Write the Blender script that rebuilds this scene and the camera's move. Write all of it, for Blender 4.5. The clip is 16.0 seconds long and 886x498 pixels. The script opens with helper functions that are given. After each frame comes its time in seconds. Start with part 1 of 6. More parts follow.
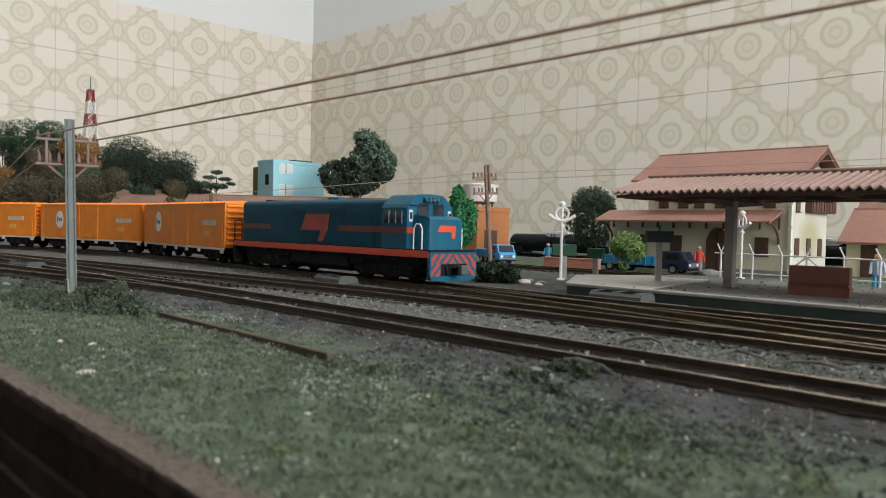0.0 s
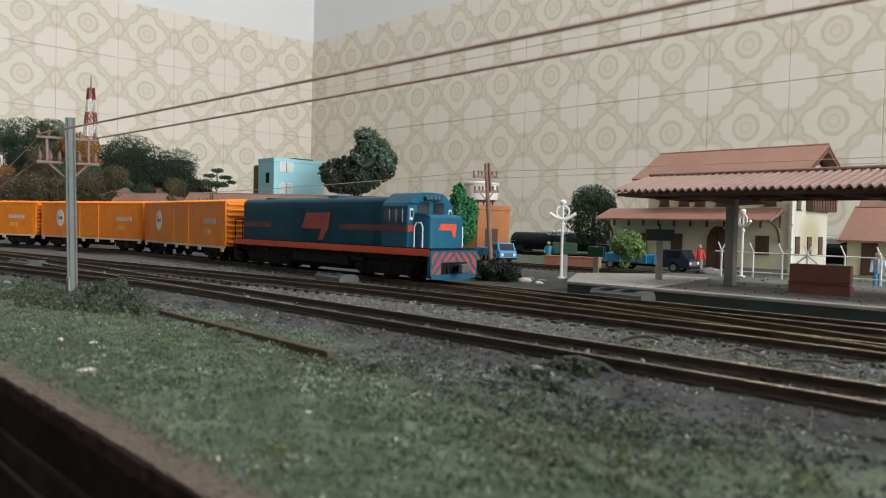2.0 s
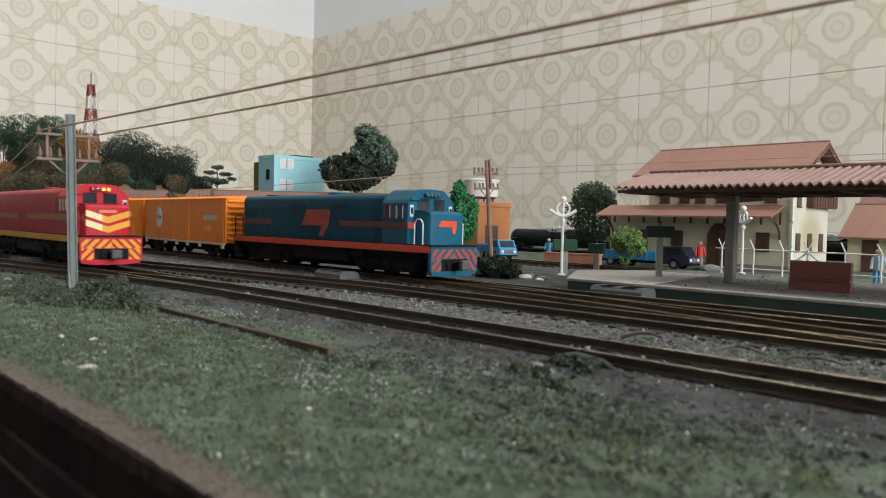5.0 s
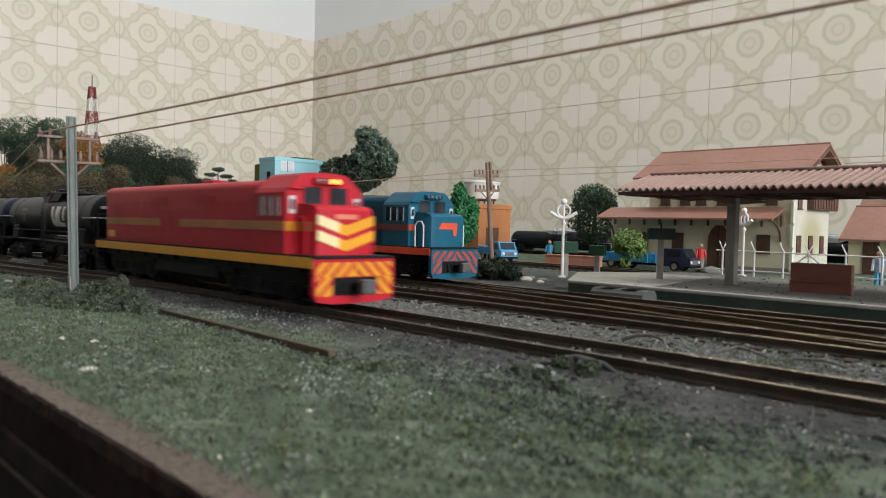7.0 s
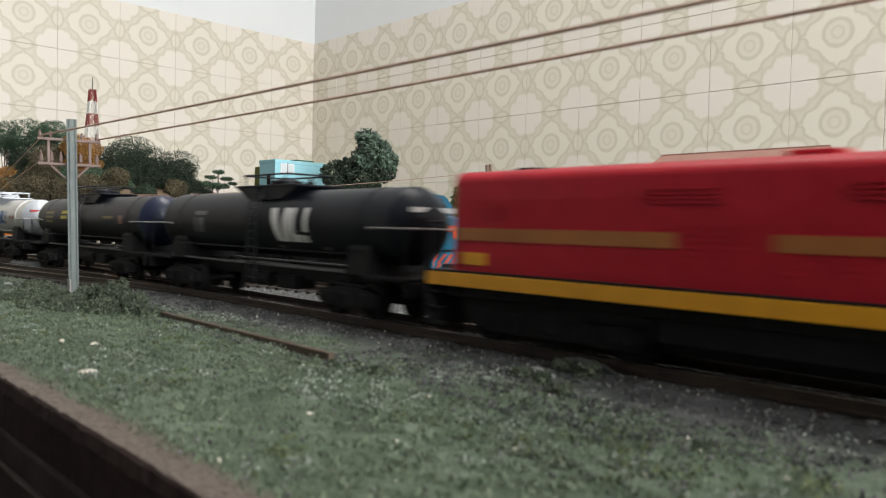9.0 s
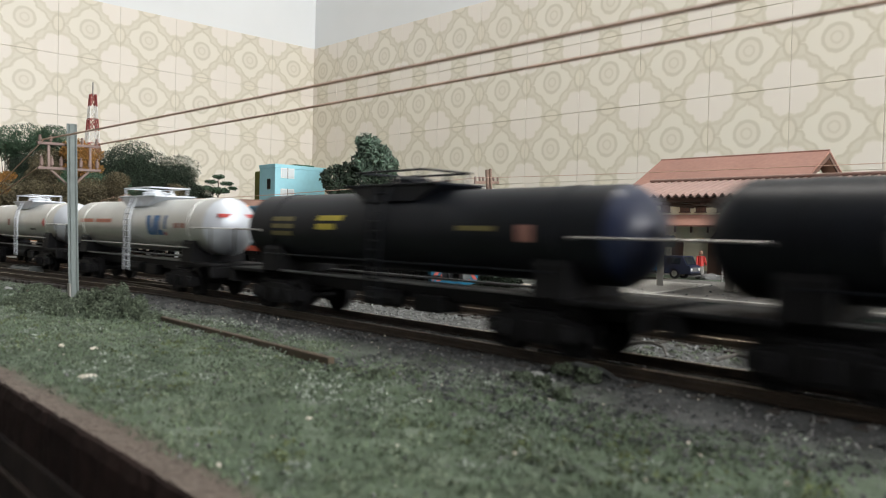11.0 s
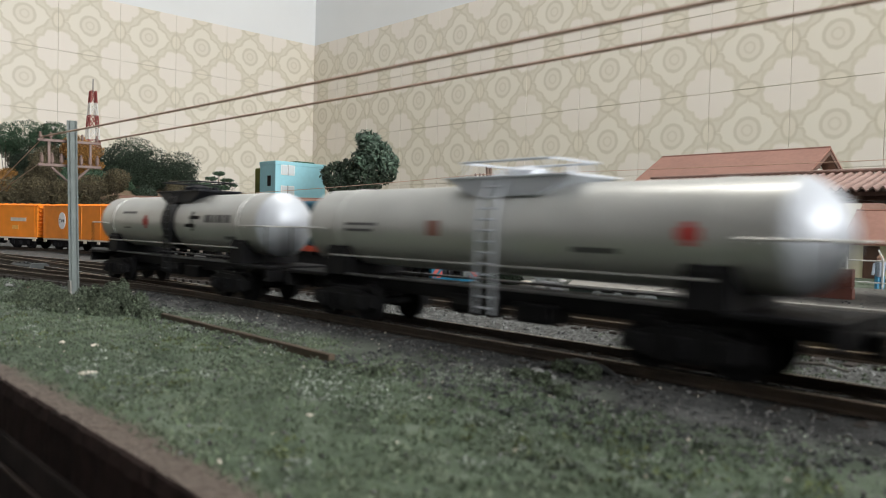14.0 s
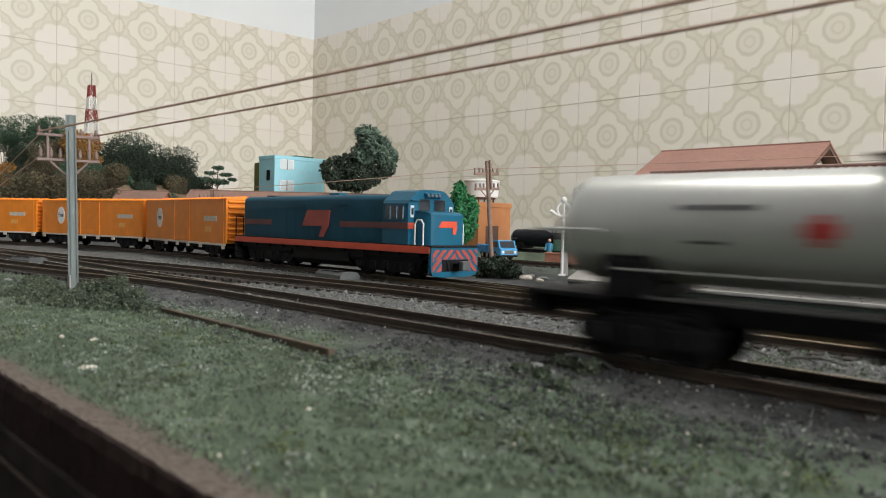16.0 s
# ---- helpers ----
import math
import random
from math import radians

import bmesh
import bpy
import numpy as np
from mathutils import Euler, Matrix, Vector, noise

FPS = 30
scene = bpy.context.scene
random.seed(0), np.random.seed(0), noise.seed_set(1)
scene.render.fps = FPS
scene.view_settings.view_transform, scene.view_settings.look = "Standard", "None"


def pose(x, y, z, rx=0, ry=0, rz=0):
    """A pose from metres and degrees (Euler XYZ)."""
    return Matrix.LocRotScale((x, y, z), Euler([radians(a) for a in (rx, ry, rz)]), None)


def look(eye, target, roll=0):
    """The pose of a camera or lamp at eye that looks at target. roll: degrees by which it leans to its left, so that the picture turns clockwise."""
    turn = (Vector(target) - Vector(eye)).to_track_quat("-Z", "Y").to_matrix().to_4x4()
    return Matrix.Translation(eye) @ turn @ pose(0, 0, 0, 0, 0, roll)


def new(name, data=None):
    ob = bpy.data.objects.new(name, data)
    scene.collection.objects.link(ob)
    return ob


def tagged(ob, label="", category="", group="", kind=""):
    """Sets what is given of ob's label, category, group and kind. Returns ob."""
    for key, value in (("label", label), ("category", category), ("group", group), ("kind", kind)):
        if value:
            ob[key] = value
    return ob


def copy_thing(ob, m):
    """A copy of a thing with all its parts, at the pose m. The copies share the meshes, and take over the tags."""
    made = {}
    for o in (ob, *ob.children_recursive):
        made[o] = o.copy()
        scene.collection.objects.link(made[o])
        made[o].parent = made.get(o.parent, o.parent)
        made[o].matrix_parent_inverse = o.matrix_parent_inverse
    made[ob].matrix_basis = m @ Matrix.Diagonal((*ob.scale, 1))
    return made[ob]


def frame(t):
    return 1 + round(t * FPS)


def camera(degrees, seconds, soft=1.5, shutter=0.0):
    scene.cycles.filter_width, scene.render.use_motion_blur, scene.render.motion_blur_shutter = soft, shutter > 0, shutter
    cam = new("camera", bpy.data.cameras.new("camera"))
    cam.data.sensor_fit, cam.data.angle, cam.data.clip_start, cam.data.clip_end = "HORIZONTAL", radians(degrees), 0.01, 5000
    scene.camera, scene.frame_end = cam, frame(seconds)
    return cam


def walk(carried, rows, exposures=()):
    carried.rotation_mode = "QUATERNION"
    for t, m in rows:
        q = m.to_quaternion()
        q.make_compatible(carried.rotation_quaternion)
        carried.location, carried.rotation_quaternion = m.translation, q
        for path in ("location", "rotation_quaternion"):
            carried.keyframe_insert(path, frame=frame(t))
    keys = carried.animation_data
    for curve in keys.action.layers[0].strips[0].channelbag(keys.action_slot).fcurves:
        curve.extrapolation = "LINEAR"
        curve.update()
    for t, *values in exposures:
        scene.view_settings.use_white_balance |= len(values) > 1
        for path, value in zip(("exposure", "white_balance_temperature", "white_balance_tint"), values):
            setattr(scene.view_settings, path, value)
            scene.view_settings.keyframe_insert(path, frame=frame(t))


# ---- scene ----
# A model railway at 1:87 on a board in a tiled room. x runs along the tracks, y across them, z up; z = 0 is the top of the rails.
MM = 0.001
EYE = (0.0, 0.0, 0.0275)
cam = camera(60.92, 16.0, soft=1.0, shutter=1.0)
cam.data.dof.use_dof, cam.data.dof.focus_distance, cam.data.dof.aperture_fstop = True, 0.65, 42.0

# small swings of the resting camera: seconds, turn to the left, tilt (degrees)
SWING = [(0.0, 46.08, -1.60), (0.5, 46.08, -1.58), (1.0, 46.09, -1.66), (1.5, 46.11, -1.73), (2.0, 46.12, -1.73), (2.5, 46.12, -1.81),
         (3.0, 46.12, -1.94), (3.5, 46.12, -1.88), (4.0, 46.13, -1.98), (6.5, 46.18, -1.87), (7.0, 46.19, -1.81), (7.5, 46.19, -1.80),
         (8.0, 46.20, -1.64), (8.5, 46.20, -1.60), (9.0, 46.20, -1.62), (11.5, 46.21, -1.23), (12.0, 46.20, -1.27), (12.5, 46.20, -1.51),
         (13.0, 46.20, -1.54), (13.5, 46.23, -1.55), (14.0, 46.23, -1.51), (14.5, 46.20, -1.57), (15.0, 46.20, -1.73), (15.5, 46.20, -1.79),
         (16.0, 46.17, -1.93)]


def facing(turn, tilt):
    a, b = radians(turn), radians(tilt)
    return look(EYE, (EYE[0] - math.sin(a) * math.cos(b), EYE[1] + math.cos(a) * math.cos(b), EYE[2] + math.sin(b)), 1.35)


walk(cam, [(t, facing(a, b)) for t, a, b in SWING], exposures=[(0.0, 0.0), (7.0, 0.0), (8.0, 0.06), (8.6, 0.27), (9.2, 0.29), (12.3, 0.25), (13.0, 0.17), (13.6, 0.14), (14.4, 0.06), (15.2, 0.1), (16.0, 0.15)])

# ---- light ----
world = bpy.data.worlds.new("world")
scene.world = world
world.use_nodes = True
WN = world.node_tree
sky = WN.nodes.new("ShaderNodeTexSky")
sky.sky_type, sky.sun_disc, sky.sun_elevation, sky.sun_rotation = "NISHITA", False, radians(40), radians(90)
WN.links.new(sky.outputs["Color"], WN.nodes["Background"].inputs["Color"])
WN.nodes["Background"].inputs["Strength"].default_value = 0.1

ROOM = dict(x0=-2.0166, x1=2.3, y0=-4.2, y1=1.3525, z0=-0.95, z1=1.75)


def area_lamp(name, m, sx, sy, power, colour):
    data = bpy.data.lights.new(name, "AREA")
    data.shape, data.size, data.size_y, data.energy, data.color = "RECTANGLE", sx, sy, power, colour
    ob = new(name, data)
    ob.matrix_world = m
    return ob


# daylight in the window of the east wall, and an added overhead fill light
area_lamp("window_light", look((2.28, 0.2, 0.8), (0.0, 0.2, 0.55)), 1.2, 1.1, 64.0, (1.0, 0.987, 0.988))
area_lamp("ceiling_lamp_light", look((-0.5, 0.55, 1.7), (-0.5, 0.55, 0.0)), 0.9, 0.25, 12.0, (1.0, 0.96, 0.9))

# ---- materials ----


def material(name, colour, rough=0.6, metal=0.0, vary=0.25, scale=300.0, bump=0.2, second=None, coords="Object", spec=0.5, island=0.0, coat=0.0):
    m = bpy.data.materials.new(name)
    m.use_nodes = True
    n, l = m.node_tree.nodes, m.node_tree.links
    b = n["Principled BSDF"]
    b.inputs["Roughness"].default_value, b.inputs["Metallic"].default_value = rough, metal
    b.inputs["Specular IOR Level"].default_value = spec
    b.inputs["Coat Weight"].default_value = coat
    tc = n.new("ShaderNodeTexCoord")
    fine, broad = n.new("ShaderNodeTexNoise"), n.new("ShaderNodeTexNoise")
    for tex, sc, det in ((fine, scale, 4.0), (broad, scale * 0.12, 2.0)):
        tex.inputs["Scale"].default_value, tex.inputs["Detail"].default_value = sc, det
        l.new(tc.outputs[coords], tex.inputs["Vector"])
    dark = tuple(c * (1 - vary) for c in colour)
    light = second or tuple(min(1.0, c * (1 + vary)) for c in colour)
    mixf = n.new("ShaderNodeMath")
    mixf.operation = "ADD"
    half = n.new("ShaderNodeMath")
    half.operation, half.inputs[1].default_value = "MULTIPLY", 0.5
    l.new(fine.outputs["Fac"], half.inputs[0])
    half2 = n.new("ShaderNodeMath")
    half2.operation, half2.inputs[1].default_value = "MULTIPLY", 0.5
    l.new(broad.outputs["Fac"], half2.inputs[0])
    l.new(half.outputs[0], mixf.inputs[0])
    l.new(half2.outputs[0], mixf.inputs[1])
    ramp = n.new("ShaderNodeValToRGB")
    ramp.color_ramp.elements[0].position, ramp.color_ramp.elements[1].position = 0.32, 0.68
    ramp.color_ramp.elements[0].color, ramp.color_ramp.elements[1].color = (*dark, 1), (*light, 1)
    l.new(mixf.outputs[0], ramp.inputs["Fac"])
    out = ramp.outputs["Color"]
    if island:
        geo = n.new("ShaderNodeNewGeometry")
        hsv = n.new("ShaderNodeHueSaturation")
        rng = n.new("ShaderNodeMapRange")
        rng.inputs["To Min"].default_value, rng.inputs["To Max"].default_value = 1 - island, 1 + island
        l.new(geo.outputs["Random Per Island"], rng.inputs["Value"])
        l.new(rng.outputs["Result"], hsv.inputs["Value"])
        l.new(out, hsv.inputs["Color"])
        out = hsv.outputs["Color"]
    l.new(out, b.inputs["Base Color"])
    if bump:
        bp = n.new("ShaderNodeBump")
        bp.inputs["Strength"].default_value, bp.inputs["Distance"].default_value = bump, 0.0004
        l.new(fine.outputs["Fac"], bp.inputs["Height"])
        l.new(bp.outputs["Normal"], b.inputs["Normal"])
    return m


def glow(name, colour, strength):
    m = bpy.data.materials.new(name)
    m.use_nodes = True
    b = m.node_tree.nodes["Principled BSDF"]
    b.inputs["Base Color"].default_value = (*colour, 1)
    b.inputs["Emission Color"].default_value = (*colour, 1)
    b.inputs["Emission Strength"].default_value = strength
    return m


def glass_pane(name, colour=(0.02, 0.025, 0.03)):
    m = material(name, colour, 0.08, 0, 0.1, 50, 0)
    return m


M = {}
M["blue"] = material("blue_paint", (0.008, 0.098, 0.165), 0.4, 0, 0.14, 160, 0.05, spec=0.28)
M["bluedull"] = material("weathered_blue_paint", (0.004, 0.07, 0.115), 0.5, 0, 0.28, 45, 0.08, spec=0.16)
M["sillwhite"] = material("dirty_white_sill", (0.6, 0.53, 0.45), 0.6, 0, 0.25, 200, 0.1)
M["deadwood"] = material("dead_grey_wood", (0.13, 0.122, 0.108), 0.85, 0, 0.45, 500, 0.4)
M["gravelgrey"] = material("dark_gravel", (0.115, 0.115, 0.112), 0.9, 0, 0.35, 500, 0.3, island=0.5)
M["orange_red"] = material("orange_red_paint", (0.62, 0.075, 0.03), 0.45, 0, 0.15, 160, 0.05)
# band red of the locomotive's sides, with their shade put into the colour
M["bandred"] = material("shaded_band_red", (0.15, 0.042, 0.04), 0.5, 0, 0.3, 60, 0.05)
# side emblem red with shade put in; the pilot stripes share it
M["dullred"] = material("dull_red_paint", (0.36, 0.06, 0.045), 0.5, 0, 0.2, 160, 0.05)
M["red"] = material("red_paint", (0.46, 0.018, 0.032), 0.44, 0, 0.16, 160, 0.05, spec=0.2)
M["yellow"] = material("yellow_paint", (0.72, 0.33, 0.012), 0.42, 0, 0.12, 160, 0.05)
# yellow band on the sides: faded, and darkened further for their shade
M["banddull"] = material("faded_shaded_yellow_band", (0.42, 0.15, 0.035), 0.5, 0, 0.3, 60, 0.05)
M["cream"] = material("lit_chevron_cream", (0.78, 0.66, 0.36), 0.45, 0, 0.1, 160, 0.03)
M["orange"] = material("orange_paint", (0.85, 0.265, 0.025), 0.42, 0, 0.12, 120, 0.05, spec=0.3)
M["palorange"] = material("faded_orange_paint", (0.8, 0.4, 0.1), 0.5, 0, 0.2, 400, 0.05)
M["black"] = material("weathered_black", (0.009, 0.009, 0.01), 0.65, 0, 0.5, 200, 0.15, spec=0.16)
M["tankblack"] = material("satin_black_paint", (0.008, 0.0095, 0.013), 0.4, 0, 0.4, 90, 0.05, spec=0.16)
M["navy"] = material("navy_blue_paint", (0.009, 0.014, 0.036), 0.36, 0, 0.3, 90, 0.05)
M["silver"] = material("silver_paint", (0.58, 0.585, 0.56), 0.36, 0.55, 0.12, 70, 0.05)
# pale silver of ladders and decks; on tank heads it stands for the light
M["silver_bright"] = material("pale_and_lit_silver", (0.62, 0.655, 0.7), 0.5, 0.45, 0.08, 70, 0.03)
M["white"] = material("white_paint", (0.8, 0.79, 0.76), 0.5, 0, 0.06, 200, 0.05)
M["towerred"] = material("dark_red_enamel", (0.27, 0.045, 0.04), 0.6, 0, 0.25, 200, 0.05)
M["decalblue"] = material("decal_blue", (0.05, 0.16, 0.38), 0.5, 0, 0.2, 200, 0)
M["decalred"] = material("decal_red", (0.5, 0.06, 0.05), 0.5, 0, 0.2, 200, 0)
M["decalrust"] = material("decal_rust_red", (0.62, 0.2, 0.12), 0.5, 0, 0.2, 200, 0)
M["decalyellow"] = material("decal_yellow", (0.6, 0.48, 0.04), 0.5, 0, 0.2, 200, 0)
M["decaldim"] = material("faded_yellow_print", (0.16, 0.13, 0.03), 0.5, 0, 0.3, 200, 0)
M["decalbrown"] = material("faded_brown_print", (0.3, 0.14, 0.11), 0.5, 0, 0.3, 200, 0)
M["decalgrey"] = material("decal_grey", (0.12, 0.12, 0.12), 0.5, 0, 0.3, 200, 0)
M["steel"] = material("worn_steel", (0.38, 0.37, 0.35), 0.4, 0.8, 0.25, 300, 0.1)
M["rail"] = material("rusty_rail", (0.042, 0.03, 0.022), 0.55, 0.25, 0.35, 250, 0.2, second=(0.075, 0.053, 0.035))
M["railtop"] = material("polished_rail_head", (0.3, 0.24, 0.17), 0.3, 0.75, 0.3, 150, 0.1)
M["tie"] = material("dark_sleeper", (0.028, 0.022, 0.017), 0.8, 0, 0.4, 400, 0.4)
M["glass"] = glass_pane("dark_window_glass")
M["paleglass"] = material("pale_window", (0.6, 0.66, 0.68), 0.2, 0, 0.05, 50, 0)
M["lamp"] = glow("headlight_glow", (1.0, 0.4, 0.07), 2.4)
M["lens"] = material("headlight_lens", (0.12, 0.14, 0.15), 0.15, 0.3, 0.1, 50, 0)
M["concrete"] = material("concrete", (0.33, 0.32, 0.29), 0.8, 0, 0.18, 220, 0.25)
M["concrete_dark"] = material("platform_paving", (0.128, 0.124, 0.112), 0.9, 0, 0.32, 420, 0.6)
M["platgreen"] = material("dark_green_platform_face", (0.03, 0.05, 0.04), 0.75, 0, 0.3, 200, 0.2)
M["polegrey"] = material("grey_green_pole", (0.16, 0.19, 0.18), 0.6, 0, 0.2, 260, 0.15)
M["polewood"] = material("brown_pole_wood", (0.24, 0.165, 0.125), 0.75, 0, 0.3, 260, 0.2)
M["insul"] = material("pinkish_brown_plastic", (0.21, 0.142, 0.12), 0.55, 0, 0.2, 260, 0.1)
M["wire"] = material("brown_thread", (0.62, 0.42, 0.32), 0.7, 0, 0.25, 400, 0.2)
M["rooftile"] = material("brown_red_roof", (0.31, 0.155, 0.115), 0.65, 0, 0.16, 260, 0.2)
M["rooftile_dull"] = material("dull_brown_roof", (0.24, 0.14, 0.105), 0.75, 0, 0.2, 200, 0.2)
M["canopyroof"] = material("pinkish_corrugated_roof", (0.32, 0.21, 0.176), 0.6, 0, 0.16, 260, 0.2)
M["darkwood"] = material("dark_brown_wood", (0.11, 0.055, 0.038), 0.65, 0, 0.3, 260, 0.2)
M["stationwall"] = material("pale_yellow_plaster", (0.78, 0.73, 0.55), 0.75, 0, 0.08, 200, 0.15)
M["stationwhite"] = material("cream_white_plaster", (0.72, 0.705, 0.61), 0.75, 0, 0.07, 200, 0.15)
M["houseblue"] = material("light_blue_plaster", (0.33, 0.66, 0.75), 0.7, 0, 0.07, 150, 0.1)
M["houseorange"] = material("orange_plaster", (0.5, 0.2, 0.075), 0.7, 0, 0.1, 150, 0.1)
M["benchred"] = material("dark_red_brown_plastic", (0.19, 0.068, 0.05), 0.5, 0, 0.2, 200, 0.1)
M["signgreen"] = material("dark_green_enamel", (0.012, 0.07, 0.035), 0.5, 0, 0.2, 200, 0.05)
M["truckblue"] = material("bright_blue_paint", (0.05, 0.36, 0.72), 0.4, 0, 0.1, 200, 0.03)
M["trucknavy"] = material("dark_navy_paint", (0.018, 0.025, 0.06), 0.3, 0, 0.2, 200, 0.03)
M["tyre"] = material("black_rubber", (0.015, 0.015, 0.015), 0.8, 0, 0.3, 300, 0.1)
M["covergrey"] = material("grey_plastic_cover", (0.075, 0.084, 0.082), 0.6, 0, 0.2, 300, 0.15)
M["plank"] = material("dark_weathered_wood", (0.075, 0.055, 0.034), 0.8, 0, 0.35, 300, 0.4)
M["brickred"] = material("terracotta_wall", (0.45, 0.2, 0.13), 0.8, 0, 0.2, 250, 0.3)
M["ballast"] = material("grey_ballast", (0.15, 0.155, 0.148), 0.85, 0, 0.35, 500, 0.3, island=0.5)
M["grass"] = material("dull_green_turf", (0.088, 0.13, 0.084), 0.9, 0, 0.5, 120, 0.2, second=(0.13, 0.17, 0.1), coords="Object", island=0.5)
M["weed"] = material("grey_green_weed", (0.085, 0.108, 0.07), 0.9, 0, 0.5, 120, 0.2, island=0.6)
M["leafdark"] = material("dark_green_leaf", (0.026, 0.045, 0.026), 0.75, 0, 0.35, 100, 0.1, island=0.5)
M["leafgreen"] = material("blue_green_leaf", (0.05, 0.1, 0.055), 0.65, 0, 0.35, 100, 0.1, island=0.5)
M["leafpale"] = material("pale_blue_green_leaf", (0.085, 0.135, 0.095), 0.6, 0, 0.4, 100, 0.1, island=0.55)
M["leafbright"] = material("bright_green_leaf", (0.03, 0.2, 0.07), 0.6, 0, 0.3, 100, 0.1, island=0.4)
M["leaflight"] = material("light_green_leaf", (0.16, 0.26, 0.07), 0.7, 0, 0.3, 100, 0.1, island=0.45)
M["leafrust"] = material("rust_orange_leaf", (0.3, 0.15, 0.035), 0.75, 0, 0.35, 100, 0.1, island=0.45)
M["bark"] = material("brown_bark", (0.09, 0.065, 0.045), 0.85, 0, 0.35, 300, 0.4)
M["soilhill"] = material("brown_hill_soil", (0.2, 0.13, 0.085), 0.9, 0, 0.35, 40, 0.4, second=(0.15, 0.15, 0.07))
M["skin"] = material("painted_figure", (0.5, 0.3, 0.2), 0.6, 0, 0.2, 300, 0.05)
M["figred"] = material("red_painted_figure", (0.65, 0.05, 0.04), 0.6, 0, 0.2, 300, 0.05)
M["figblue"] = material("blue_painted_figure", (0.06, 0.3, 0.5), 0.6, 0, 0.2, 300, 0.05)
M["figpale"] = material("pale_blue_painted_figure", (0.45, 0.52, 0.62), 0.6, 0, 0.25, 300, 0.05)
M["paintwhite"] = material("white_wall_paint", (0.8, 0.82, 0.83), 0.7, 0, 0.03, 6, 0.05)
M["dullwall"] = material("dull_brown_unseen_wall", (0.2, 0.17, 0.15), 0.8, 0, 0.06, 6, 0.05)
M["grout"] = material("pale_grout", (0.72, 0.68, 0.6), 0.8, 0, 0.15, 60, 0.1)
M["floor"] = material("dark_floor", (0.12, 0.09, 0.07), 0.6, 0, 0.2, 8, 0.1)
M["boardwood"] = material("dark_board_wood", (0.019, 0.014, 0.012), 0.9, 0, 0.6, 140, 0.6, spec=0.15)
M["boardrim"] = material("rough_shadowed_rim", (0.017, 0.0105, 0.009), 0.95, 0, 0.6, 260, 0.8, spec=0.1)
M["boardlip"] = material("worn_board_lip", (0.034, 0.026, 0.022), 0.9, 0, 0.5, 200, 0.6, spec=0.1)
M["brassrail"] = material("yellowed_brass_rail", (0.075, 0.052, 0.026), 0.45, 0.4, 0.35, 250, 0.15, second=(0.135, 0.1, 0.045))


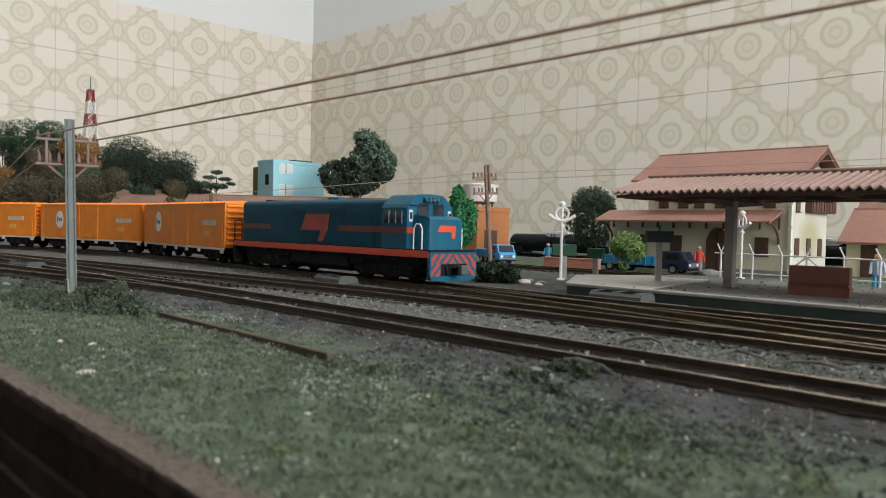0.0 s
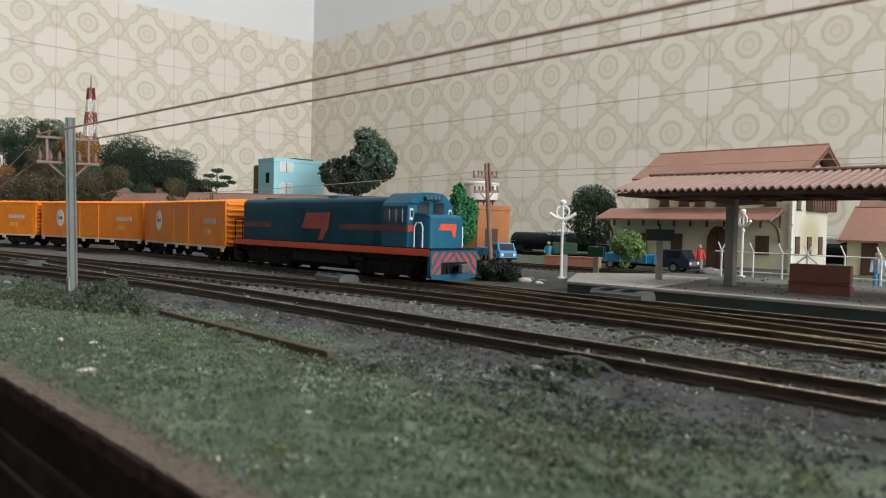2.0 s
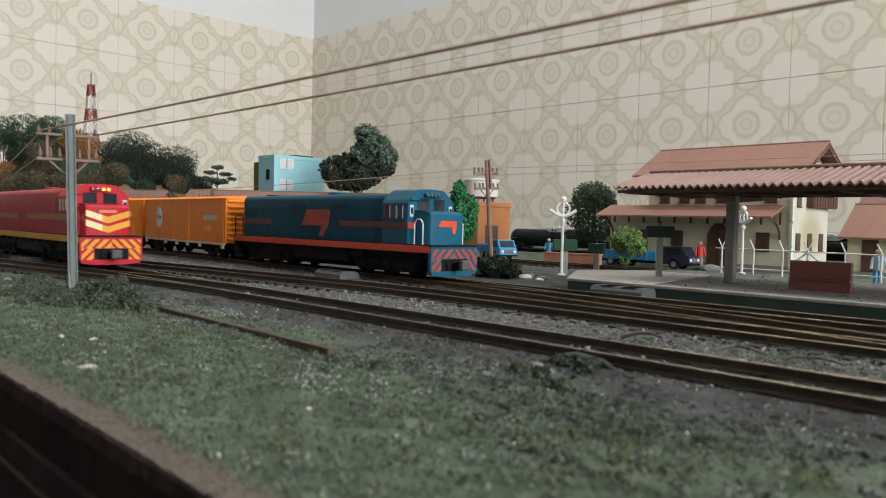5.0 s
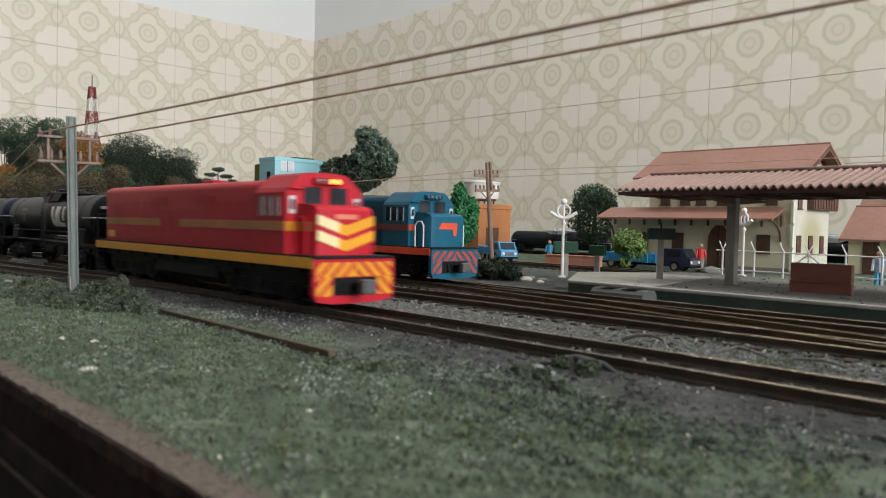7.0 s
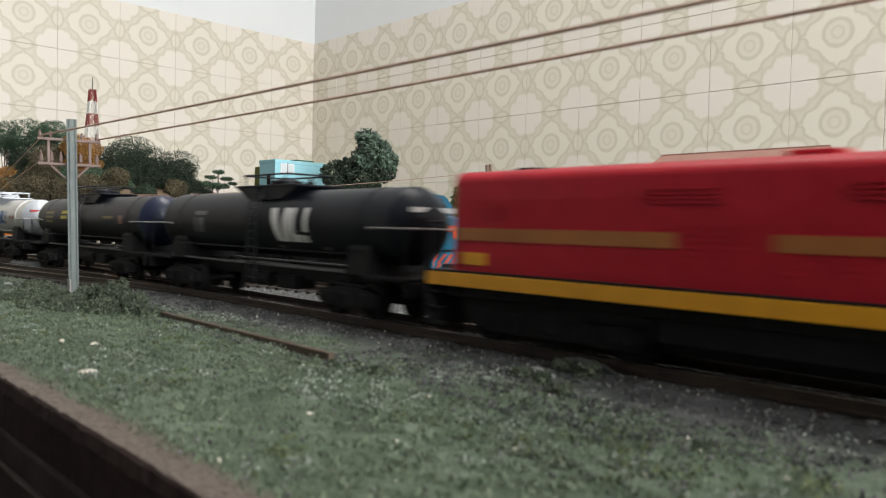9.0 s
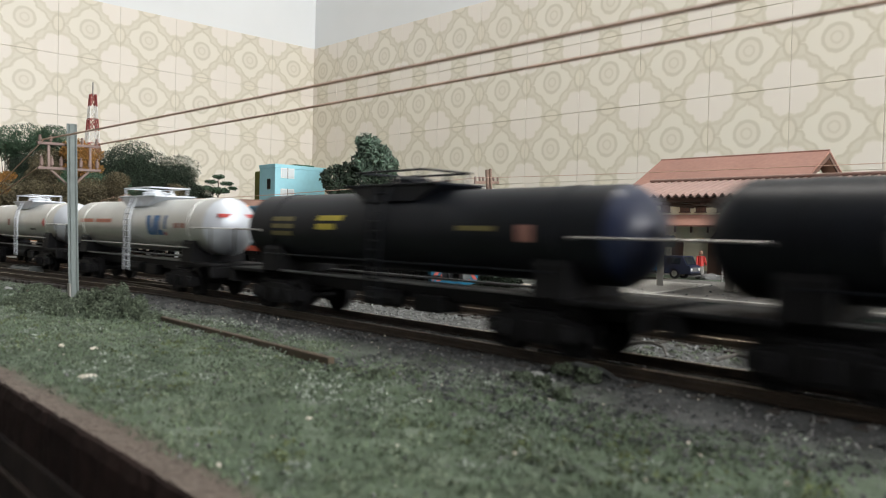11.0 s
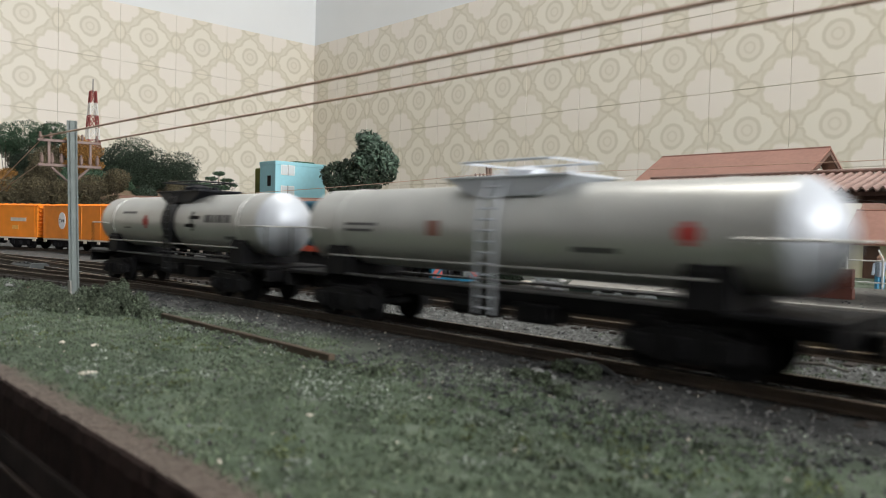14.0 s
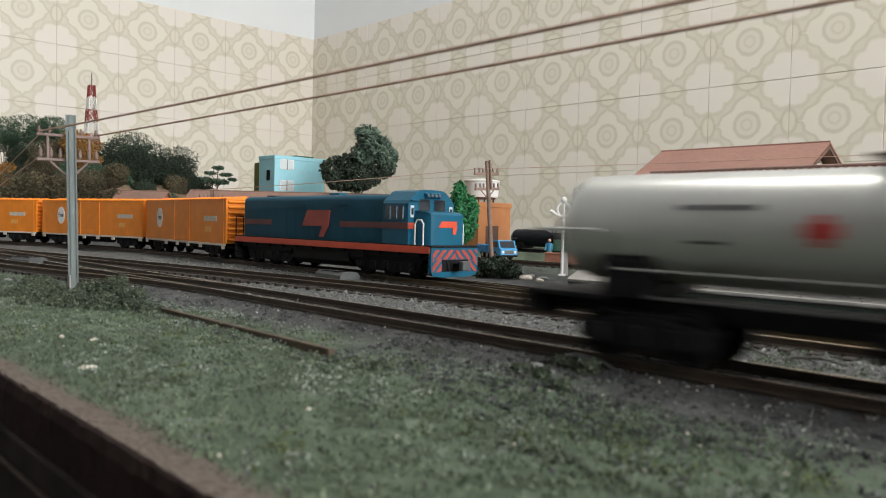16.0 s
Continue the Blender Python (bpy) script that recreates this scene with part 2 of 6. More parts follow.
def tile_material():
    """Glazed wall tile: rings in the middle, a scalloped band round each corner, pale corners."""
    m = bpy.data.materials.new("patterned_glazed_tile")
    m.use_nodes = True
    n, l = m.node_tree.nodes, m.node_tree.links
    b = n["Principled BSDF"]
    b.inputs["Roughness"].default_value = 0.28
    tc = n.new("ShaderNodeTexCoord")
    sep = n.new("ShaderNodeSeparateXYZ")
    wob = n.new("ShaderNodeTexNoise")
    wob.inputs["Scale"].default_value = 90.0
    l.new(tc.outputs["Object"], wob.inputs["Vector"])
    l.new(tc.outputs["Object"], sep.inputs["Vector"])

    def op(kind, a, b2=None, c=None):
        q = n.new("ShaderNodeMath")
        q.operation = kind
        for i, v in enumerate((a, b2, c)):
            if v is None:
                continue
            if isinstance(v, (int, float)):
                q.inputs[i].default_value = v
            else:
                l.new(v, q.inputs[i])
        return q.outputs[0]

    def band(v, lo, hi, soft):
        up = n.new("ShaderNodeMapRange")
        up.interpolation_type = "SMOOTHSTEP"
        up.inputs["From Min"].default_value, up.inputs["From Max"].default_value = lo - soft, lo + soft
        l.new(v, up.inputs["Value"])
        dn = n.new("ShaderNodeMapRange")
        dn.interpolation_type = "SMOOTHSTEP"
        dn.inputs["From Min"].default_value, dn.inputs["From Max"].default_value = hi - soft, hi + soft
        dn.inputs["To Min"].default_value, dn.inputs["To Max"].default_value = 1.0, 0.0
        l.new(v, dn.inputs["Value"])
        return op("MULTIPLY", up.outputs["Result"], dn.outputs["Result"])

    ax = op("MULTIPLY", op("ABSOLUTE", sep.outputs["X"]), 1 / 0.075)
    az = op("MULTIPLY", op("ABSOLUTE", sep.outputs["Z"]), 1 / 0.075)
    jitter = op("MULTIPLY", op("SUBTRACT", wob.outputs["Fac"], 0.5), 0.10)
    cx, cz = op("SUBTRACT", 1.0, ax), op("SUBTRACT", 1.0, az)
    dc = op("SQRT", op("ADD", op("MULTIPLY", cx, cx), op("MULTIPLY", cz, cz)))
    th = op("ARCTAN2", cz, cx)
    # corner flower: one large lobe to each tile, with a finely scalloped rim
    scal = op("MULTIPLY", op("ABSOLUTE", op("SINE", op("MULTIPLY", th, 4.0))), 0.085)
    rim = op("ADD", op("SUBTRACT", dc, scal), jitter)
    d0 = op("ADD", op("SQRT", op("ADD", op("MULTIPLY", ax, ax), op("MULTIPLY", az, az))), op("MULTIPLY", jitter, 0.5))
    # pale diamond round the rosette, wavy along its sides
    dia = op("ADD", op("ADD", op("ADD", ax, az), op("MULTIPLY", op("COSINE", op("MULTIPLY", op("SUBTRACT", ax, az), 9.5)), 0.045)), op("MULTIPLY", jitter, 1.6))
    flower = band(rim, -1.0, 0.575, 0.03)
    field = band(dia, -1.0, 0.77, 0.05)
    line_in = band(dia, 0.77, 0.87, 0.05)
    line_out = band(rim, 0.60, 0.68, 0.04)
    ring = band(d0, 0.26, 0.345, 0.03)
    core = band(d0, -1.0, 0.29, 0.03)
    dot = band(d0, 0.10, 0.15, 0.03)
    # small bowed medallion across the middle of each edge
    mx = op("SQRT", op("ADD", op("POWER", op("MULTIPLY", cx, 1 / 0.17), 2.0), op("POWER", op("MULTIPLY", az, 1 / 0.27), 2.0)))
    mz = op("SQRT", op("ADD", op("POWER", op("MULTIPLY", cz, 1 / 0.17), 2.0), op("POWER", op("MULTIPLY", ax, 1 / 0.27), 2.0)))
    medin = op("MAXIMUM", band(mx, -1.0, 0.85, 0.15), band(mz, -1.0, 0.85, 0.15))
    med = op("MAXIMUM", band(mx, 0.85, 1.2, 0.14), band(mz, 0.85, 1.2, 0.14))

    def mix(base, colour, fac, amount=1.0):
        q = n.new("ShaderNodeMix")
        q.data_type = "RGBA"
        l.new(op("MULTIPLY", fac, amount), q.inputs["Factor"])
        if isinstance(base, tuple):
            q.inputs["A"].default_value = (*base, 1)
        else:
            l.new(base, q.inputs["A"])
        q.inputs["B"].default_value = (*colour, 1)
        return q.outputs["Result"]

    c = mix((0.735, 0.69, 0.585), (0.81, 0.765, 0.665), field)
    c = mix(c, (0.58, 0.53, 0.41), line_in, 0.5)
    c = mix(c, (0.64, 0.585, 0.465), line_out, 0.5)
    c = mix(c, (0.79, 0.735, 0.62), medin, 0.7)
    c = mix(c, (0.56, 0.51, 0.39), med, 0.5)
    c = mix(c, (0.83, 0.775, 0.70), flower)
    c = mix(c, (0.75, 0.70, 0.60), core, 0.7)
    c = mix(c, (0.60, 0.555, 0.445), ring, 0.7)
    c = mix(c, (0.65, 0.60, 0.49), dot, 0.7)
    l.new(c, b.inputs["Base Color"])
    return m


M["walltile"] = tile_material()


def ground_material():
    """Turf, dirt and ballast side by side across the board."""
    m = bpy.data.materials.new("layout_ground")
    m.use_nodes = True
    n, l = m.node_tree.nodes, m.node_tree.links
    b = n["Principled BSDF"]
    b.inputs["Roughness"].default_value = 0.95
    tc = n.new("ShaderNodeTexCoord")
    sep = n.new("ShaderNodeSeparateXYZ")
    l.new(tc.outputs["Object"], sep.inputs["Vector"])
    big, mid, fine = (n.new("ShaderNodeTexNoise") for _ in range(3))
    for tex, sc in ((big, 22.0), (mid, 130.0), (fine, 900.0)):
        tex.inputs["Scale"].default_value, tex.inputs["Detail"].default_value = sc, 5.0
        l.new(tc.outputs["Object"], tex.inputs["Vector"])

    def ramp(src, stops):
        r = n.new("ShaderNodeValToRGB")
        e = r.color_ramp.elements
        while len(e) < len(stops):
            e.new(0.5)
        for el, (p, c) in zip(e, stops):
            el.position, el.color = p, (*c, 1)
        l.new(src, r.inputs["Fac"])
        return r.outputs["Color"]

    turf = ramp(mid.outputs["Fac"], [(0.3, (0.044, 0.062, 0.038)), (0.5, (0.08, 0.112, 0.07)), (0.7, (0.135, 0.168, 0.122))])
    dirt = ramp(mid.outputs["Fac"], [(0.3, (0.026, 0.027, 0.027)), (0.55, (0.053, 0.056, 0.055)), (0.75, (0.096, 0.1, 0.098))])
    stone = ramp(fine.outputs["Fac"], [(0.35, (0.036, 0.036, 0.034)), (0.5, (0.085, 0.087, 0.082)), (0.65, (0.18, 0.185, 0.176))])

    def step(lo, hi, wob):
        a = n.new("ShaderNodeMath")
        a.operation = "MULTIPLY_ADD"
        l.new(big.outputs["Fac"], a.inputs[0])
        a.inputs[1].default_value = wob
        l.new(sep.outputs["Y"], a.inputs[2])
        r = n.new("ShaderNodeMapRange")
        r.inputs["From Min"].default_value, r.inputs["From Max"].default_value = lo + wob / 2, hi + wob / 2
        l.new(a.outputs[0], r.inputs["Value"])
        return r.outputs["Result"]

    def mix(a, c, f):
        q = n.new("ShaderNodeMix")
        q.data_type = "RGBA"
        l.new(f, q.inputs["Factor"])
        l.new(a, q.inputs["A"])
        l.new(c, q.inputs["B"])
        return q.outputs["Result"]

    c = mix(turf, dirt, step(0.110, 0.127, 0.055))
    c = mix(c, stone, step(0.140, 0.165, 0.02))
    c = mix(c, dirt, step(0.26, 0.30, 0.03))
    c = mix(c, turf, step(0.36, 0.50, 0.12))
    rim = ramp(fine.outputs["Fac"], [(0.3, (0.085, 0.066, 0.052)), (0.7, (0.15, 0.12, 0.098))])
    c2 = mix(rim, c, step(0.0435, 0.0475, 0.012))
    soil = ramp(mid.outputs["Fac"], [(0.3, (0.09, 0.06, 0.035)), (0.5, (0.19, 0.125, 0.08)), (0.68, (0.12, 0.115, 0.055))])
    high = n.new("ShaderNodeMapRange")
    high.inputs["From Min"].default_value, high.inputs["From Max"].default_value = 0.003, 0.014
    l.new(sep.outputs["Z"], high.inputs["Value"])
    c2 = mix(c2, soil, high.outputs["Result"])
    l.new(c2, b.inputs["Base Color"])
    bp = n.new("ShaderNodeBump")
    bp.inputs["Strength"].default_value, bp.inputs["Distance"].default_value = 0.8, 0.001
    l.new(fine.outputs["Fac"], bp.inputs["Height"])
    l.new(bp.outputs["Normal"], b.inputs["Normal"])
    return m


M["ground"] = ground_material()

# ---- mesh helpers; all lengths of parts in millimetres ----


def mesh_of(bm, name, mat):
    bmesh.ops.scale(bm, vec=(MM, MM, MM), verts=bm.verts)
    me = bpy.data.meshes.new(name)
    bm.to_mesh(me)
    bm.free()
    me.materials.append(mat)
    return me


def part(name, bm, mat, parent=None, label="", at=None, smooth=False):
    me = bm if isinstance(bm, bpy.types.Mesh) else mesh_of(bm, name, mat)
    if smooth:
        me.shade_smooth()
        me.set_sharp_from_angle(angle=radians(35))
    ob = new(name, me)
    ob.parent = parent
    if at is not None:
        ob.matrix_basis = at
    return tagged(ob, label)


def at(x, y, z, rz=0.0, rx=0.0, ry=0.0):
    return pose(x * MM, y * MM, z * MM, rx, ry, rz)


def thing(name, m, label, category, group="", kind=""):
    ob = new(name)
    ob.empty_display_size = 0.01
    ob.matrix_basis = m
    return tagged(ob, label, category, group, kind)


def box(x0, x1, y0, y1, z0, z1, bevel=0.0, bm=None, turn=None):
    bm = bm or bmesh.new()
    r = bmesh.ops.create_cube(bm, size=1.0)
    vs = r["verts"]
    bmesh.ops.scale(bm, vec=(x1 - x0, y1 - y0, z1 - z0), verts=vs)
    bmesh.ops.translate(bm, vec=((x0 + x1) / 2, (y0 + y1) / 2, (z0 + z1) / 2), verts=vs)
    if bevel:
        es = list({e for v in vs for e in v.link_edges})
        r2 = bmesh.ops.bevel(bm, geom=es, offset=bevel, segments=2, affect="EDGES", profile=0.5)
        vs = list({v for v in r2["verts"]} | {v for v in vs if v.is_valid})
    if turn is not None:
        bmesh.ops.transform(bm, matrix=turn, verts=vs)
    return bm


def rod(p, q, r, seg=8, bm=None, r2=None):
    """A round bar from p to q."""
    bm = bm or bmesh.new()
    p, q = Vector(p), Vector(q)
    d = q - p
    m = Matrix.Translation((p + q) / 2) @ d.to_track_quat("Z", "Y").to_matrix().to_4x4()
    bmesh.ops.create_cone(bm, cap_ends=True, segments=seg, radius1=r, radius2=r if r2 is None else r2, depth=d.length, matrix=m)
    return bm


def extrude_poly(pts, y0, y1, bm=None, plane="xz"):
    """A flat outline (x, z) drawn out along y, or (y, z) along x, or (x, y) along z."""
    bm = bm or bmesh.new()

    def put(a, b, c):
        return {"xz": (a, c, b), "yz": (c, a, b), "xy": (a, b, c)}[plane]

    lo = [bm.verts.new(put(a, b, y0)) for a, b in pts]
    hi = [bm.verts.new(put(a, b, y1)) for a, b in pts]
    bm.faces.new(lo)
    bm.faces.new(hi[::-1])
    for i in range(len(pts)):
        j = (i + 1) % len(pts)
        bm.faces.new((lo[j], lo[i], hi[i], hi[j]))
    bmesh.ops.recalc_face_normals(bm, faces=bm.faces)
    return bm


def lathe(profile, axis="x", seg=32, bm=None):
    """Turns (along, radius) round an axis through the origin."""
    bm = bm or bmesh.new()
    rings = []
    for a, r in profile:
        ring = []
        for k in range(seg):
            c, s = math.cos(2 * math.pi * k / seg), math.sin(2 * math.pi * k / seg)
            ring.append(bm.verts.new((a, r * c, r * s) if axis == "x" else (r * c, r * s, a)))
        rings.append(ring)
    for u, v in zip(rings, rings[1:]):
        for k in range(seg):
            bm.faces.new((u[k], u[(k + 1) % seg], v[(k + 1) % seg], v[k]))
    bm.faces.new(rings[0])
    bm.faces.new(rings[-1])
    bmesh.ops.recalc_face_normals(bm, faces=bm.faces)
    return bm


def from_arrays(name, verts, faces, mat):
    me = bpy.data.meshes.new(name)
    me.from_pydata(verts, [], faces)
    me.materials.append(mat)
    return me


# ---- room ----
R = ROOM
TILE = 0.15
TILE_Z = 0.0275 + 0.3428        # middle of one row of tiles
TILE_TOP = TILE_Z + 1.5 * TILE


def slab(name, x0, x1, y0, y1, z0, z1, mat, label, category, kind="structure"):
    bm = box(x0 / MM, x1 / MM, y0 / MM, y1 / MM, z0 / MM, z1 / MM)
    ob = new(name, mesh_of(bm, name, mat))
    return tagged(ob, label, category, "", kind)


wall_north = slab("wall_north", R["x0"] - 0.1, R["x1"] + 0.1, R["y1"], R["y1"] + 0.1, R["z0"], R["z1"], M["paintwhite"], "wall with patterned tiles below white paint", "wall")
wall_west = slab("wall_west", R["x0"] - 0.1, R["x0"], R["y0"], R["y1"], R["z0"], R["z1"], M["paintwhite"], "wall with patterned tiles below white paint", "wall")
# unseen south wall, far off, and floor: both dark so little light bounces back
slab("wall_south", R["x0"] - 0.1, R["x1"] + 0.1, R["y0"] - 0.1, R["y0"], R["z0"], R["z1"], M["dullwall"], "unseen dull brown wall, kept dark to cut bounced light", "wall")
slab("floor", R["x0"], R["x1"], R["y0"], R["y1"], R["z0"] - 0.1, R["z0"], M["floor"], "unseen plain floor, kept dark to cut bounced light", "floor")
slab("ceiling", R["x0"] - 0.1, R["x1"] + 0.1, R["y0"] - 0.1, R["y1"] + 0.1, R["z1"], R["z1"] + 0.1, M["paintwhite"], "plain white painted ceiling", "ceiling")
# east wall with the window opening
WIN = dict(y0=-0.45, y1=0.85, z0=0.2, z1=1.4)
bm = bmesh.new()
for y0, y1, z0, z1 in ((R["y0"], WIN["y0"], R["z0"], R["z1"]), (WIN["y1"], R["y1"], R["z0"], R["z1"]),
                       (WIN["y0"], WIN["y1"], R["z0"], WIN["z0"]), (WIN["y0"], WIN["y1"], WIN["z1"], R["z1"])):
    box(2300, 2400, y0 / MM, y1 / MM, z0 / MM, z1 / MM, bm=bm)
tagged(new("wall_east", mesh_of(bm, "wall_east", M["paintwhite"])), "white painted wall with a window opening", "wall", "", "structure")

# ---- wall tiles ----
NORTH_CUT, WEST_CUT = 0.0511, 0.0785


def tile_mesh():
    g = 0.0006
    h = TILE / 2 - g
    bm = bmesh.new()
    box(-h / MM, h / MM, -2.0, 2.0, -h / MM, h / MM, bevel=0.7, bm=bm)
    return mesh_of(bm, "tile", M["walltile"])


TILE_MESH = tile_mesh()


def lay_tiles(wall, place, count, rows):
    for j in range(*rows):
        for i in range(count):
            ob = new("tile", TILE_MESH)
            ob.parent = wall
            ob.matrix_basis = place(i, j) @ pose(0, 0, 0, random.uniform(-0.15, 0.15), 0, random.uniform(-0.15, 0.15))


lay_tiles(wall_north, lambda i, j: pose(R["x0"] + NORTH_CUT + i * TILE, R["y1"] - 0.0012, TILE_Z + j * TILE), 19, (-3, 2))
lay_tiles(wall_west, lambda i, j: pose(R["x0"] + 0.0012, R["y1"] - WEST_CUT - i * TILE, TILE_Z + j * TILE, 0, 0, 90), 14, (-3, 2))
for nm, w, b in (("grout_bed", wall_north, (R["x0"] / MM, 900, R["y1"] / MM - 1.6, R["y1"] / MM, -150, TILE_TOP / MM)),
                 ("grout_bed", wall_west, (R["x0"] / MM, R["x0"] / MM + 1.6, -900, R["y1"] / MM - 2, -150, TILE_TOP / MM))):
    part(nm, box(*b), M["grout"], w)

# ---- board and ground ----
EDGE = 39.4           # front edge of the board
BASE = -4.0           # general ground level


def relief(x, y):
    """Ground height in mm at (x, y) in mm."""
    z = BASE + 0.9 * noise.noise((x * 0.03, y * 0.03, 0.0)) + 0.5 * noise.noise((x * 0.12, y * 0.12, 3.0))
    if y < 104:
        z += 0.9 * noise.noise((x * 0.3, y * 0.3, 7.0)) * min(1.0, (104 - y) / 10)
    for yc in (147, 207, 256, 452):
        d = abs(y - yc)
        if d < 24:
            f = min(1.0, (24 - d) / 10)
            z = z * (1 - f) + (-2.75 + 0.25 * noise.noise((x * 0.2, y * 0.2, 1.0))) * f
    if y > 690:
        z -= 13.5 * min(1.0, (y - 690) / 50)
    if 296 < y < 440 and x > -300:
        z = min(z, BASE)
    # wooded hill towards the corner by the west wall
    hx, hy = (x + 1330) / 420, (y - 430) / 260
    h = 1 - hx * hx - hy * hy
    if h > 0:
        z += 95 * h * h * (3 - 2 * h) * (1 + 0.25 * noise.noise((x * 0.012, y * 0.012, 5.0)))
    return z


def ground():
    xs = sorted({*np.arange(-2010, -700, 18.0), *np.arange(-700, 60, 3.2), *np.arange(60, 700, 20.0)})
    ys = sorted({EDGE, *np.arange(EDGE + 2.5, 300, 3.2), *np.arange(300, 1345, 15.0)})
    verts, faces = [], []
    for y in ys:
        for x in xs:
            z = relief(x, y)
            if y < EDGE + 6:
                z = min(z, BASE + 0.4)
            verts.append((x * MM, y * MM, z * MM))
    w = len(xs)
    for j in range(len(ys) - 1):
        for i in range(w - 1):
            faces.append((j * w + i, j * w + i + 1, (j + 1) * w + i + 1, (j + 1) * w + i))
    me = from_arrays("ground", verts, faces, M["ground"])
    me.shade_smooth()
    ob = tagged(new("ground", me), "model layout ground with dull turf, dirt and grey ballast", "ground", "", "structure")
    # wing of the board on which the tracks turn off
    part("board_wing", box(-2010, -700, -1850, EDGE - 0.2, -8, BASE - 0.3), M["ground"], ob)
    return ob


GROUND = ground()
board = thing("layout_board", at(0, 0, 0), "dark wooden edge board of the model layout", "board", kind="structure")


def rough_rim():
    """The sawn upper edge of the board, broken and uneven along its length; its dark colour holds the shadow there."""
    bm = bmesh.new()
    prev = None
    for k in range(351):
        x = -700 + 4 * k if k < 100 else -300 + (k - 100) * 1.6 if k < 330 else 68 + (k - 329) * 30.1
        j = [0.55 * noise.noise((x * 0.2, i * 5.0, 2.0)) + 0.5 * noise.noise((x * 0.7, i * 9.0, 4.0)) for i in range(4)]
        row = [bm.verts.new(p) for p in ((x, EDGE + 0.4, -12), (x, EDGE + 0.4, BASE + 0.25 + 0.2 * j[0]), (x, EDGE - 0.5 + 0.6 * j[1], BASE + 0.1 + 0.5 * j[2]),
                                         (x, EDGE - 1.2 + 0.5 * j[3], BASE - 1.6 + 0.4 * j[0]), (x, EDGE - 1.5 + 0.3 * j[2], -12))]
        if prev:
            for i in range(4):
                bm.faces.new((prev[i], row[i], row[i + 1], prev[i + 1]))
        prev = row
    bmesh.ops.recalc_face_normals(bm, faces=bm.faces)
    return bm


part("rim", rough_rim(), M["boardrim"], board, "rough broken rim with shadow in its dark colour")
part("fascia", box(-700, 700, EDGE - 2.4, EDGE - 0.9, -17, -12.02, 0.4), M["boardwood"], board)
part("lip", box(-700, 700, EDGE - 3.2, EDGE - 2.0, -17.9, -17.02, 0.3), M["boardlip"], board, "worn paler lip")
part("skirt", box(-700, 700, EDGE + 1, EDGE + 12, -950, -30.02), M["boardwood"], board)
part("lower_rail", box(-700, 700, EDGE - 2.6, EDGE + 0.9, -40, -18.02, 0.5), M["boardwood"], board)
part("deck", box(-2010, 700, EDGE + 1, 1345, -60, -22), M["boardwood"], board)
part("wing_deck", box(-2010, -700.5, -1850, EDGE + 0.5, -60, -8.1), M["boardwood"], board)
for lx, ly in ((-1980, 1310), (660, 1310), (-1980, 100), (-1980, -1810), (-740, -1810), (-740, -10)):
    part("leg", box(lx - 25, lx + 25, ly - 25, ly + 25, -950, -60.02), M["boardwood"], board)

# ---- tracks ----
TURN_X, CENTRE_Y = -620.0, -244.0     # where the main tracks begin to turn, and the centre of the turn
LINES = {"near": 147.0, "middle": 207.0, "far": 256.0, "back": 448.0}


def on_line(s, y=147.0):
    """Place and heading (mm, degrees) at s along a main track: s is x on the straight, the turn follows below TURN_X."""
    if s >= TURN_X:
        return s, y, 0.0
    r = y - CENTRE_Y
    a = (TURN_X - s) / r
    if a <= math.pi / 2:
        return TURN_X - r * math.sin(a), CENTRE_Y + r * math.cos(a), math.degrees(a)
    return TURN_X - r, CENTRE_Y - (a - math.pi / 2) * r, 90.0


RAIL_PROFILE = [(-1.0, -2.3), (1.0, -2.3), (1.0, -2.0), (0.28, -1.8), (0.28, -0.75), (0.5, -0.6), (0.5, 0.0), (-0.5, 0.0), (-0.5, -0.6), (-0.28, -0.75), (-0.28, -1.8), (-1.0, -2.0)]
HEAD_PROFILE = [(-0.36, 0.0), (0.36, 0.0), (0.3, 0.04), (-0.3, 0.04)]


def sweep(path, profile, side):
    """Draws a profile (across, up) along a path of (x, y, heading) at a distance to its left."""
    bm = bmesh.new()
    rows = []
    for x, y, a in path:
        c, s = math.cos(radians(a)), math.sin(radians(a))
        rows.append([bm.verts.new((x - s * (side + u), y + c * (side + u), v)) for u, v in profile])
    k = len(profile)
    for p, q in zip(rows, rows[1:]):
        for i in range(k):
            bm.faces.new((p[i], p[(i + 1) % k], q[(i + 1) % k], q[i]))
    bm.faces.new(rows[0])
    bm.faces.new(rows[-1])
    bmesh.ops.recalc_face_normals(bm, faces=bm.faces)
    return bm


TIE_MESH = mesh_of(box(-1.35, 1.35, -14.5, 14.5, -3.9, -2.25, 0.2), "sleeper", M["tie"])


